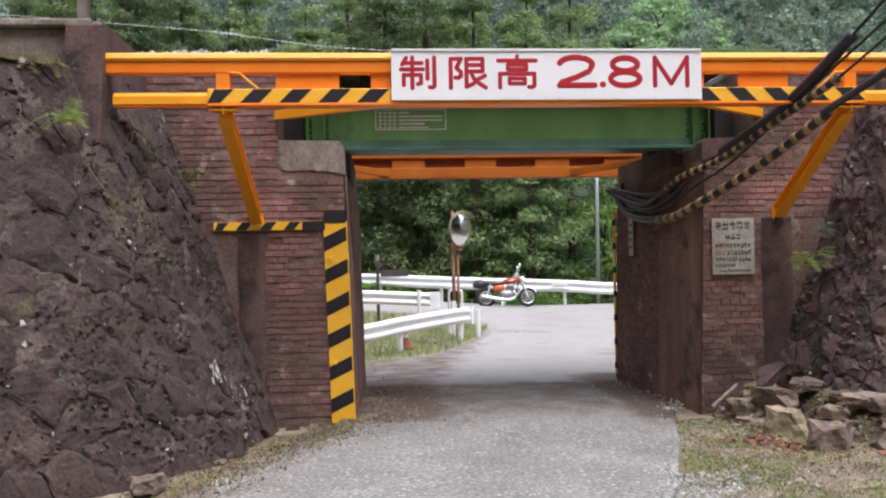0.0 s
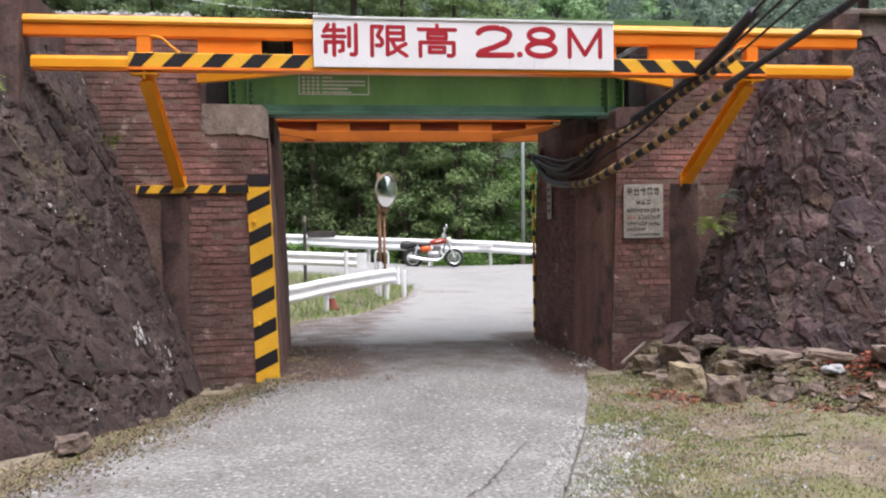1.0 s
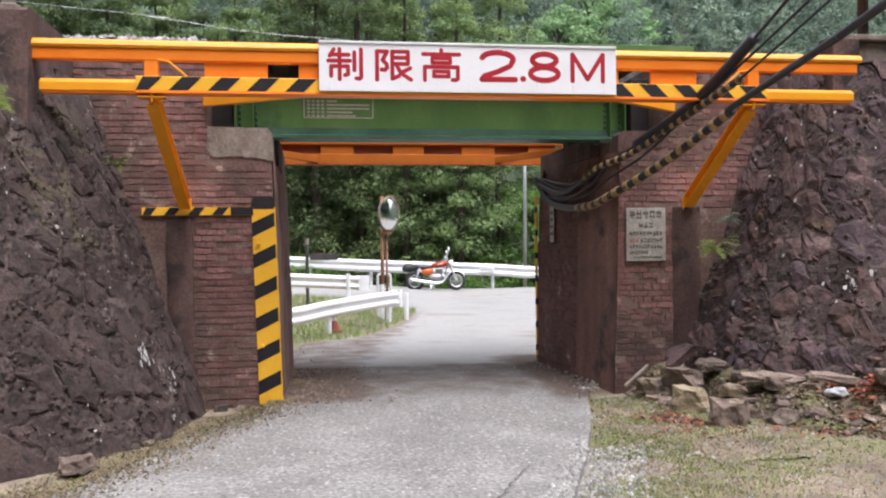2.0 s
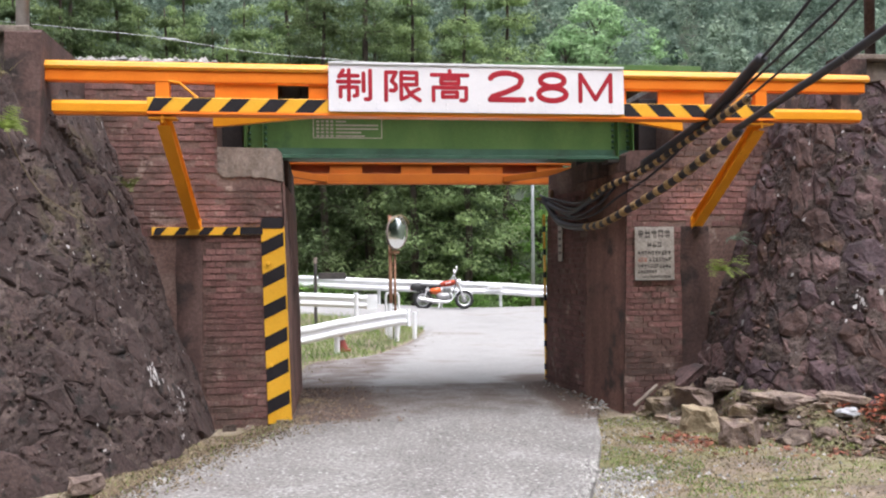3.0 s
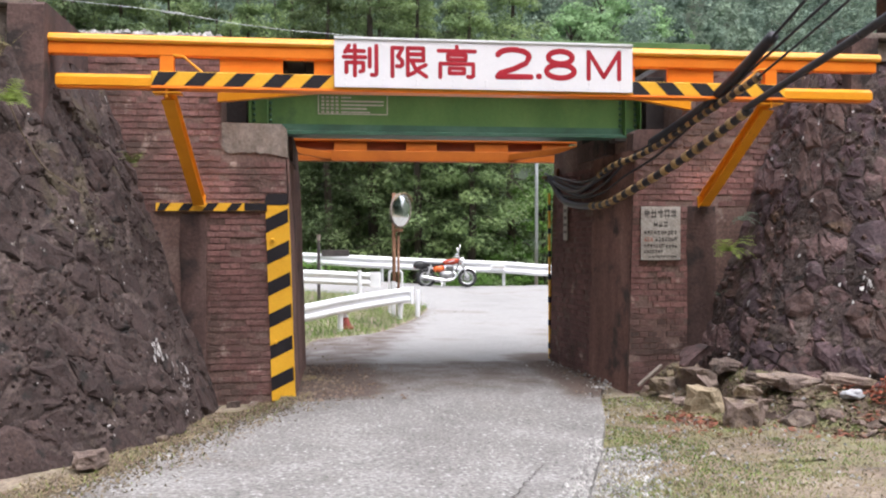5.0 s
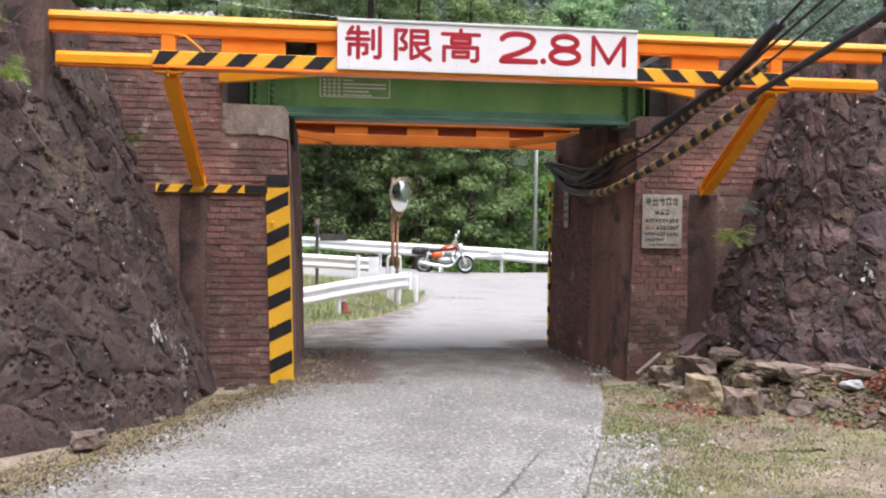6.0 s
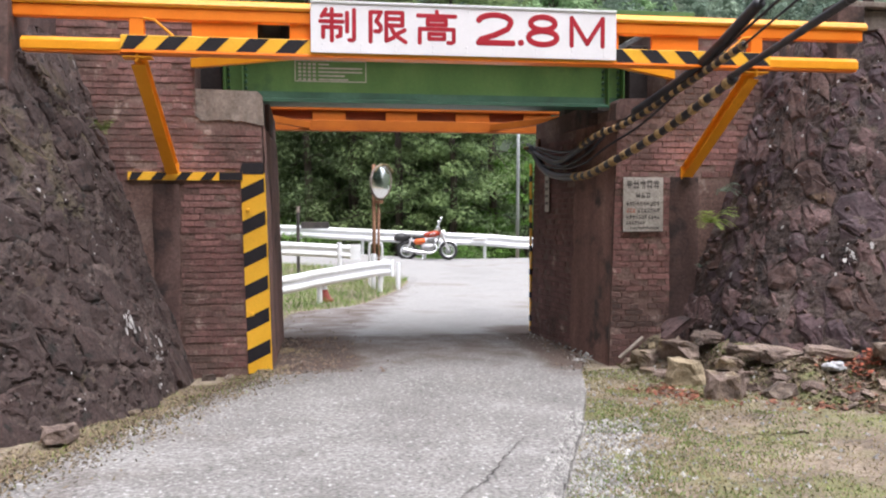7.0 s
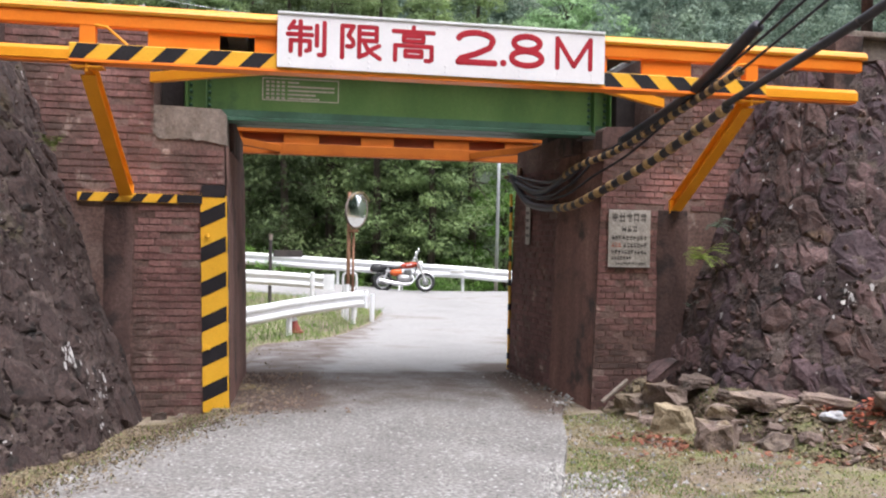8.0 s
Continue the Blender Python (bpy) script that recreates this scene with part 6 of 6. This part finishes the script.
guardrail([(-12, 25.5, 1.75), (-6.0, 23.3, 1.58), (-2.19, 22.0, 1.45), (-0.22, 21.2, 1.35), (1.73, 20.85, 1.25), (4.84, 20.75, 1.11), (6.38, 20.75, 1.0), (9.5, 20.9, 0.95), (16, 21.5, 0.95)], 1, 1.2,
          "white steel guardrail along the far road edge", [(-5.6, 23.4, 1.5), (-3.6, 22.7, 1.45), (-1.63, 21.95, 1.35), (0.52, 21.2, 1.25), (2.7, 21.0, 1.1), (4.84, 20.92, 1.04), (6.9, 20.95, 0.95), (9, 21.1, 0.9), (11, 21.3, 0.9)], [])
tag = empty("rail_plate", "small white plate fixed to the far guardrail", "plate")
part("plate", box((4.30, 20.63, 0.86), (4.85, 20.66, 0.98), 0.01), M["rail_white"], tag)
part("text_line", box((4.36, 20.626, 0.90), (4.79, 20.629, 0.94)), M["plate"], tag)

# ---- convex road mirror on a rusty post ----
mir = empty("road_mirror", "round convex traffic mirror on two rusty posts behind the guardrail", "traffic mirror")
face = Matrix.Translation((0.27, 11.0, 2.56)) @ Euler((0, 0, radians(48))).to_matrix().to_4x4() @ Euler((radians(4), 0, 0)).to_matrix().to_4x4()
bm = bmesh.new()
R = 0.385
rows = []
for k in range(9):
    f = k / 8
    rows.append([bm.verts.new(face @ Vector((math.cos(a) * R * f, -0.03 - 0.06 * (1 - f * f), math.sin(a) * R * f))) for a in [2 * math.pi * q / 28 for q in range(28)]])
for a, b in zip(rows, rows[1:]):
    for q in range(28):
        bm.faces.new((a[q], a[(q + 1) % 28], b[(q + 1) % 28], b[q]))
bmesh.ops.remove_doubles(bm, verts=bm.verts, dist=1e-5)
bmesh.ops.recalc_face_normals(bm, faces=bm.faces)
mm = bpy.data.materials.new("mirror_glass")
mm.use_nodes = True
mb = mm.node_tree.nodes["Principled BSDF"]
mb.inputs["Base Color"].default_value, mb.inputs["Metallic"].default_value, mb.inputs["Roughness"].default_value = (0.78, 0.79, 0.77, 1), 1.0, 0.12
part("mirror", bm, mm, mir, "silvery convex mirror face", smooth=True)
ringp = [face @ Vector((math.cos(a) * (R + 0.01), -0.02, math.sin(a) * (R + 0.01))) for a in [2 * math.pi * q / 32 for q in range(33)]]
part("rim", tube(ringp, 0.024, 6, cap=False), M["concrete"], mir, "faded rim", smooth=True)
part("back_shell", tube([face @ Vector((0, -0.02, 0)), face @ Vector((0, 0.05, 0))], [R, R * 0.55], 24), M["concrete"], mir)
part("visor", tube([face @ Vector((math.cos(a) * (R + 0.03), -0.10, math.sin(a) * (R + 0.03))) for a in [math.pi * (0.18 + 0.64 * q / 14) for q in range(15)]], 0.02, 6), M["straw"], mir, smooth=True)
part("post", tube([(0.13, 11.1, 0), (0.13, 11.12, 2.98)], 0.045, 10), M["rust"], mir, smooth=True)
part("post", tube([(0.24, 11.14, 0), (0.24, 11.14, 2.2)], 0.03, 8), M["rust"], mir, smooth=True)
part("bracket", box((0.08, 11.03, 2.05), (0.34, 11.12, 2.12), 0.005), M["rust"], mir)
tagged(part("rail_marker_post", tube([(0.10, 11.0, -0.05), (0.10, 11.0, 0.86)], 0.06, 10), M["rail_white"]), "short white round post beside the mirror post", "post")

# white pipe loop beside the mirror post
loop = empty("pipe_barrier", "white painted steel pipe loop standing by the mirror post", "barrier")
part("hoop", tube(spline([(0.05, 11.6, 0.0), (0.05, 11.6, 0.6), (0.05, 11.6, 1.0), (0.10, 11.6, 1.09), (0.30, 11.6, 1.09), (0.36, 11.6, 1.0), (0.36, 11.6, 0.6), (0.36, 11.6, 0.0)], 6), 0.03, 8), M["rail_white"], loop, smooth=True)
part("cross_bar", tube([(0.05, 11.6, 0.72), (0.36, 11.6, 0.72)], 0.02, 8), M["rail_white"], loop, smooth=True)

# fallen traffic cone behind the rail post
cone = empty("traffic_cone", "weathered red plastic traffic cone squashed beside the guardrail post", "traffic cone")
bm = bmesh.new()
bmesh.ops.create_cone(bm, segments=14, radius1=0.11, radius2=0.03, depth=0.40, cap_ends=True, matrix=pose(-1.12, 8.36, 0.22, 0, -10))
M["cone_red"] = surf("faded_red_plastic", [(0.22, 0.04, 0.03), (0.30, 0.065, 0.05)], 6, 40, 0.6, 0.05)
part("body", bm, M["cone_red"], cone)
part("base", box((-1.26, 8.22, 0.0), (-0.94, 8.54, 0.045), 0.01), M["cone_red"], cone)
part("collar", tube([(-1.125, 8.36, 0.24), (-1.135, 8.36, 0.31)], [0.075, 0.058], 14), M["rail_white"], cone)

# tall pale post and a dark post beyond the rails
tagged(part("lamp_post", tube([(6.27, 21.9, -0.3), (6.32, 21.9, 7.5)], [0.07, 0.055], 10), M["grey_metal"], smooth=True), "tall pale grey steel post behind the far guardrail", "post")
dk = empty("dark_sign_post", "dark post with a low dark board beside the guardrail", "sign post")
part("post", tube([(-1.67, 14.0, 0.1), (-1.67, 14.0, 1.85)], 0.045, 8), M["dark_steel"], dk)
part("board", box((-1.60, 14.02, 1.42), (-0.85, 14.05, 1.60), 0.006), M["dark_steel"], dk)
part("post_top", tube([(-1.67, 14.0, 1.85), (-1.67, 14.0, 2.02)], 0.05, 8), M["concrete"], dk)


# ---- motorcycle parked along the far guardrail ----
M["chrome"] = surf("chrome", [(0.80, 0.80, 0.81), (0.88, 0.88, 0.89)], 10, 60, 0.34, 0.0, metal=0.85, grain=0.05)
M["alloy"] = surf("engine_alloy", [(0.24, 0.24, 0.24), (0.36, 0.36, 0.36)], 10, 60, 0.45, 0.1, metal=0.7, grain=0.15)
M["tyre"] = surf("tyre_rubber", [(0.018, 0.018, 0.018), (0.03, 0.03, 0.03)], 10, 60, 0.8, 0.1)
M["bike_orange"] = surf("orange_tank_paint", [(0.62, 0.10, 0.02), (0.70, 0.14, 0.03)], 6, 60, 0.25, 0.0, grain=0.05)
M["bike_red"] = surf("dark_red_tank_paint", [(0.34, 0.045, 0.02), (0.42, 0.06, 0.03)], 6, 60, 0.25, 0.0, grain=0.05)
M["seat_black"] = surf("black_seat_vinyl", [(0.015, 0.015, 0.016), (0.03, 0.03, 0.03)], 10, 60, 0.5, 0.1)


def torus(R, r, seg=28, sub=8, centre=(0, 0, 0)):
    c = Vector(centre)
    pts = [c + Vector((math.cos(a) * R, 0, math.sin(a) * R)) for a in [2 * math.pi * k / seg for k in range(seg + 1)]]
    return tube(pts, r, sub, cap=False)


def wheel(parent, x, R):
    w = part("wheel", torus(R - 0.056, 0.060, 30, 8, (x, 0, R)), M["tyre"], parent, "black rubber tyre", smooth=True)
    part("rim", torus(R - 0.105, 0.030, 30, 6, (x, 0, R)), M["chrome"], w, "chrome wheel rim", smooth=True)
    part("hub", tube([(x, -0.07, R), (x, 0.07, R)], 0.10, 14), M["alloy"], w)
    for k in range(18):
        a = 2 * math.pi * k / 18
        part("spoke", tube([(x + 0.06 * math.cos(a + 0.5), 0.03 * (-1) ** k, R + 0.06 * math.sin(a + 0.5)), (x + (R - 0.10) * math.cos(a), 0, R + (R - 0.10) * math.sin(a))], 0.006, 4), M["chrome"], w)


def blob(rows, seg=12):
    """A body lofted along x from (x, z centre, half width, half height)."""
    bm = bmesh.new()
    rings = [[bm.verts.new((x, math.cos(a) * w, z + math.sin(a) * h)) for a in [2 * math.pi * k / seg for k in range(seg)]] for x, z, w, h in rows]
    for a, b in zip(rings, rings[1:]):
        for k in range(seg):
            bm.faces.new((a[k], a[(k + 1) % seg], b[(k + 1) % seg], b[k]))
    bm.faces.new(rings[0][::-1])
    bm.faces.new(rings[-1])
    bmesh.ops.recalc_face_normals(bm, faces=bm.faces)
    return bm


bike = empty("motorcycle", "classic orange motorcycle with chrome exhaust parked by the guardrail", "motorcycle")
wheel(bike, 0.0, 0.325)
wheel(bike, 1.42, 0.325)
part("tank", blob([(0.58, 0.84, 0.06, 0.05), (0.64, 0.86, 0.12, 0.085), (0.80, 0.88, 0.15, 0.10), (0.98, 0.90, 0.15, 0.105), (1.10, 0.92, 0.11, 0.085), (1.15, 0.94, 0.05, 0.05)]), M["bike_red"], bike, "orange-red and pale fuel tank", smooth=True)
part("tank_stripe", blob([(0.66, 0.86, 0.05, 0.02), (0.78, 0.87, 0.156, 0.04), (0.96, 0.90, 0.157, 0.042), (1.08, 0.92, 0.09, 0.02)]), M["white"], bike, "pale panel on the tank", smooth=True)
part("seat", blob([(-0.16, 0.83, 0.06, 0.03), (-0.10, 0.82, 0.13, 0.085), (0.15, 0.80, 0.14, 0.085), (0.45, 0.78, 0.13, 0.08), (0.64, 0.82, 0.08, 0.045)]), M["seat_black"], bike, "long black seat", smooth=True)
part("side_cover", blob([(0.24, 0.63, 0.06, 0.06), (0.31, 0.64, 0.14, 0.12), (0.52, 0.65, 0.15, 0.13), (0.63, 0.66, 0.08, 0.08)]), M["bike_orange"], bike, "bright orange side cover", smooth=True)
part("tail", blob([(-0.44, 0.76, 0.06, 0.04), (-0.36, 0.78, 0.13, 0.13), (-0.18, 0.79, 0.14, 0.15), (0.06, 0.78, 0.12, 0.09)]), M["seat_black"], bike, smooth=True)
part("tail_light", blob([(-0.42, 0.70, 0.04, 0.03), (-0.36, 0.70, 0.05, 0.045)]), M["cone_red"], bike, "red tail light")
eng = part("engine", blob([(0.46, 0.42, 0.11, 0.10), (0.54, 0.42, 0.17, 0.17), (0.82, 0.42, 0.17, 0.19), (0.94, 0.43, 0.12, 0.12)]), M["alloy"], bike, "bare alloy engine case", smooth=True)
for k in range(6):
    part("cooling_fin", box((0.70, -0.13, 0.55 + k * 0.03), (0.95, 0.13, 0.563 + k * 0.03)), M["alloy"], eng)
part("cylinder", box((0.73, -0.10, 0.52), (0.92, 0.10, 0.74), 0.02), M["alloy"], eng)
part("frame_tube", tube(spline([(-0.02, 0.12, 0.34), (0.30, 0.11, 0.40), (0.52, 0.10, 0.32), (0.90, 0.10, 0.30), (1.06, 0.04, 0.62), (1.14, 0.0, 0.88)], 5), 0.019, 6), M["seat_black"], bike, smooth=True)
part("frame_tube", tube(spline([(-0.02, -0.12, 0.34), (0.30, -0.11, 0.40), (0.52, -0.10, 0.32), (0.90, -0.10, 0.30), (1.06, -0.04, 0.62), (1.14, 0.0, 0.88)], 5), 0.019, 6), M["seat_black"], bike, smooth=True)
for y in (-0.13, 0.13):
    part("shock_absorber", tube([(0.02, y, 0.36), (0.16, y, 0.76)], 0.03, 8), M["chrome"], bike)
    part("fork_leg", tube([(1.42, y * 0.7, 0.325), (1.20, y * 0.7, 0.93)], 0.032, 8), M["chrome"], bike)
    part("exhaust", tube(spline([(0.93, y * 0.8, 0.55), (1.02, y, 0.40), (0.86, y * 1.1, 0.25), (0.40, y * 1.2, 0.26), (-0.18, y * 1.3, 0.37)], 6), [0.028] * 15 + [0.034, 0.05, 0.056, 0.06, 0.06, 0.06, 0.06, 0.058, 0.056, 0.05], 8), M["chrome"], bike, "chrome exhaust pipe", smooth=True)
    part("turn_signal", blob([(1.17, 0.84, 0.02, 0.02), (1.22, 0.84, 0.035, 0.035)]), M["bike_orange"], bike)
    mr = part("mirror_stalk", tube([(1.06, y * 2.3, 1.07), (1.14, y * 2.8, 1.32)], 0.010, 5), M["chrome"], bike)
    part("mirror_head", tube([(1.13, y * 2.8, 1.37), (1.16, y * 2.8, 1.37)], 0.065, 12), M["chrome"], mr)
part("handlebar", tube(spline([(0.98, -0.38, 1.08), (1.08, -0.24, 1.11), (1.15, -0.10, 1.0), (1.15, 0.10, 1.0), (1.08, 0.24, 1.11), (0.98, 0.38, 1.08)], 5), 0.018, 6), M["chrome"], bike, smooth=True)
part("headlight", blob([(1.14, 0.92, 0.06, 0.06), (1.20, 0.93, 0.105, 0.105), (1.29, 0.93, 0.11, 0.11), (1.32, 0.93, 0.09, 0.09)]), M["chrome"], bike, "round chrome headlight", smooth=True)
part("instruments", tube([(1.13, -0.07, 1.04), (1.15, -0.07, 0.99)], 0.04, 10), M["seat_black"], bike)


def mudguard(x, R, a0, a1):
    bm = bmesh.new()
    rows = []
    for k in range(13):
        a = a0 + (a1 - a0) * k / 12
        rows.append([bm.verts.new((x + math.cos(a) * (R + dz), y, 0.325 + math.sin(a) * (R + dz))) for y, dz in ((-0.06, -0.03), (-0.04, 0.0), (0.04, 0.0), (0.06, -0.03), (0.04, -0.006), (-0.04, -0.006))])
    for a, b in zip(rows, rows[1:]):
        for k in range(6):
            bm.faces.new((a[k], a[(k + 1) % 6], b[(k + 1) % 6], b[k]))
    bmesh.ops.recalc_face_normals(bm, faces=bm.faces)
    return bm


part("front_mudguard", mudguard(1.42, 0.36, 0.5, 2.9), M["chrome"], bike, "chrome front mudguard")
part("rear_mudguard", mudguard(0.0, 0.37, 0.6, 2.9), M["seat_black"], bike, "black rear mudguard")
part("foot_peg", tube([(0.62, -0.30, 0.30), (0.62, -0.1, 0.32)], 0.014, 6), M["seat_black"], bike)
part("side_stand", tube([(0.56, -0.10, 0.30), (0.50, -0.30, 0.0)], 0.014, 6), M["chrome"], bike)
bike.matrix_basis = pose(1.96, 20.05, ground_z(2.6, 20) + 0.03, 0, 0, -2) @ pose(0, 0, 0, -9, 0, 0)


# ---- bricks, in courses of headers and stretchers ----
def brick_mesh(w, seed):
    rng = random.Random(seed)
    bm = box((0, -0.03, 0), (w, 0.0, 0.060))
    for v in bm.verts:
        if v.co.y < -0.01:
            v.co += Vector((0.002 if v.co.x < w / 2 else -0.002, rng.uniform(-0.003, 0.003), 0.0015 if v.co.z < 0.03 else -0.0015)) + Vector((rng.uniform(-0.003, 0.003), 0, rng.uniform(-0.002, 0.002)))
    me = bpy.data.meshes.new("brick")
    bm.to_mesh(me)
    bm.free()
    me.materials.append(M["brick"])
    return me


STRETCH = [brick_mesh(0.216, k) for k in range(4)]
HEAD = [brick_mesh(0.105, 10 + k) for k in range(4)]


def brick_face(parent, place, z0, z1, span, near, proud, seed):
    """place(u, z): the matrix that puts a brick on the face; span(z): where a course begins and ends; near: which become parts."""
    rng = random.Random(seed)
    parts, rest_v, rest_f = 0, [], []
    for course in range(int(z0 / 0.071), int(z1 / 0.071) + 1):
        z = course * 0.071
        lim = span(z)
        if lim is None:
            continue
        a, b = lim
        heads = course % 2
        w = 0.105 if heads else 0.216
        u = math.floor(a / 0.222) * 0.222 - 0.222 - (0.055 if heads else 0) - 0.11 * (course // 2 % 2)
        while u < b:
            lo, hi = max(u, a), min(u + w, b)
            if hi - lo > 0.025 and rng.random() > 0.012:
                worn = 0.014 * (rng.random() < 0.12)
                me = rng.choice(HEAD if heads else STRETCH)
                m = place(lo, z) @ Matrix.Translation((0, -proud * rng.uniform(0.2, 1.0) + 0.0255 + worn, 0)) @ Matrix.Diagonal(((hi - lo) / w, 1, 1, 1))
                if parts < 298 and near(u, z):
                    o = new("brick", me)
                    o.parent = parent
                    o.matrix_basis = m
                    parts += 1
                else:
                    k = len(rest_v)
                    rest_v += [m @ v.co for v in me.vertices]
                    rest_f += [tuple(i + k for i in p.vertices) for p in me.polygons]
            u += w + 0.006
    if rest_v:
        tagged(raw("bricks", rest_v, rest_f, M["brick"], parent), kind="stuff")


def near_face(u, z):
    return Matrix.Translation((u, 0, z))


def wing_x(side, z):
    return side * (2.80 + 0.345 * max(0, z)) + 0.02


def west_span(z):
    a = -2.86 if z < 2.1 else wing_x(-1, z) - 0.1
    return (a, -2.705 if z > 2.68 else x_in(-1, 0, z) - 0.002)


def east_span(z):
    b = 2.82 if z < 2.15 else wing_x(1, z) + 0.1
    return (2.705 if z > 2.80 else x_in(1, 0, z) + 0.002, b)


brick_face(west, near_face, 0.0, 3.93, west_span, lambda u, z: z > 1.3, 0.007, 1)
brick_face(east, near_face, 0.0, 3.93, east_span, lambda u, z: 0.7 < z < 3.9, 0.007, 2)


def inner_east(u, z):
    # u runs from the far end towards the near end of the inner face, which looks to -x
    a = math.atan2(-0.104, 1)
    m = Matrix.Translation((x_in(1, 2.65 - u, z), 2.65 - u, z))
    return m @ Euler((0, 0, -math.pi / 2 - a)).to_matrix().to_4x4()


brick_face(east, inner_east, 0.0, 2.76, lambda z: (0.01, 1.54 + 0.12 * noise.noise((0, z * 3, 1))), lambda u, z: False, 0.007, 3)
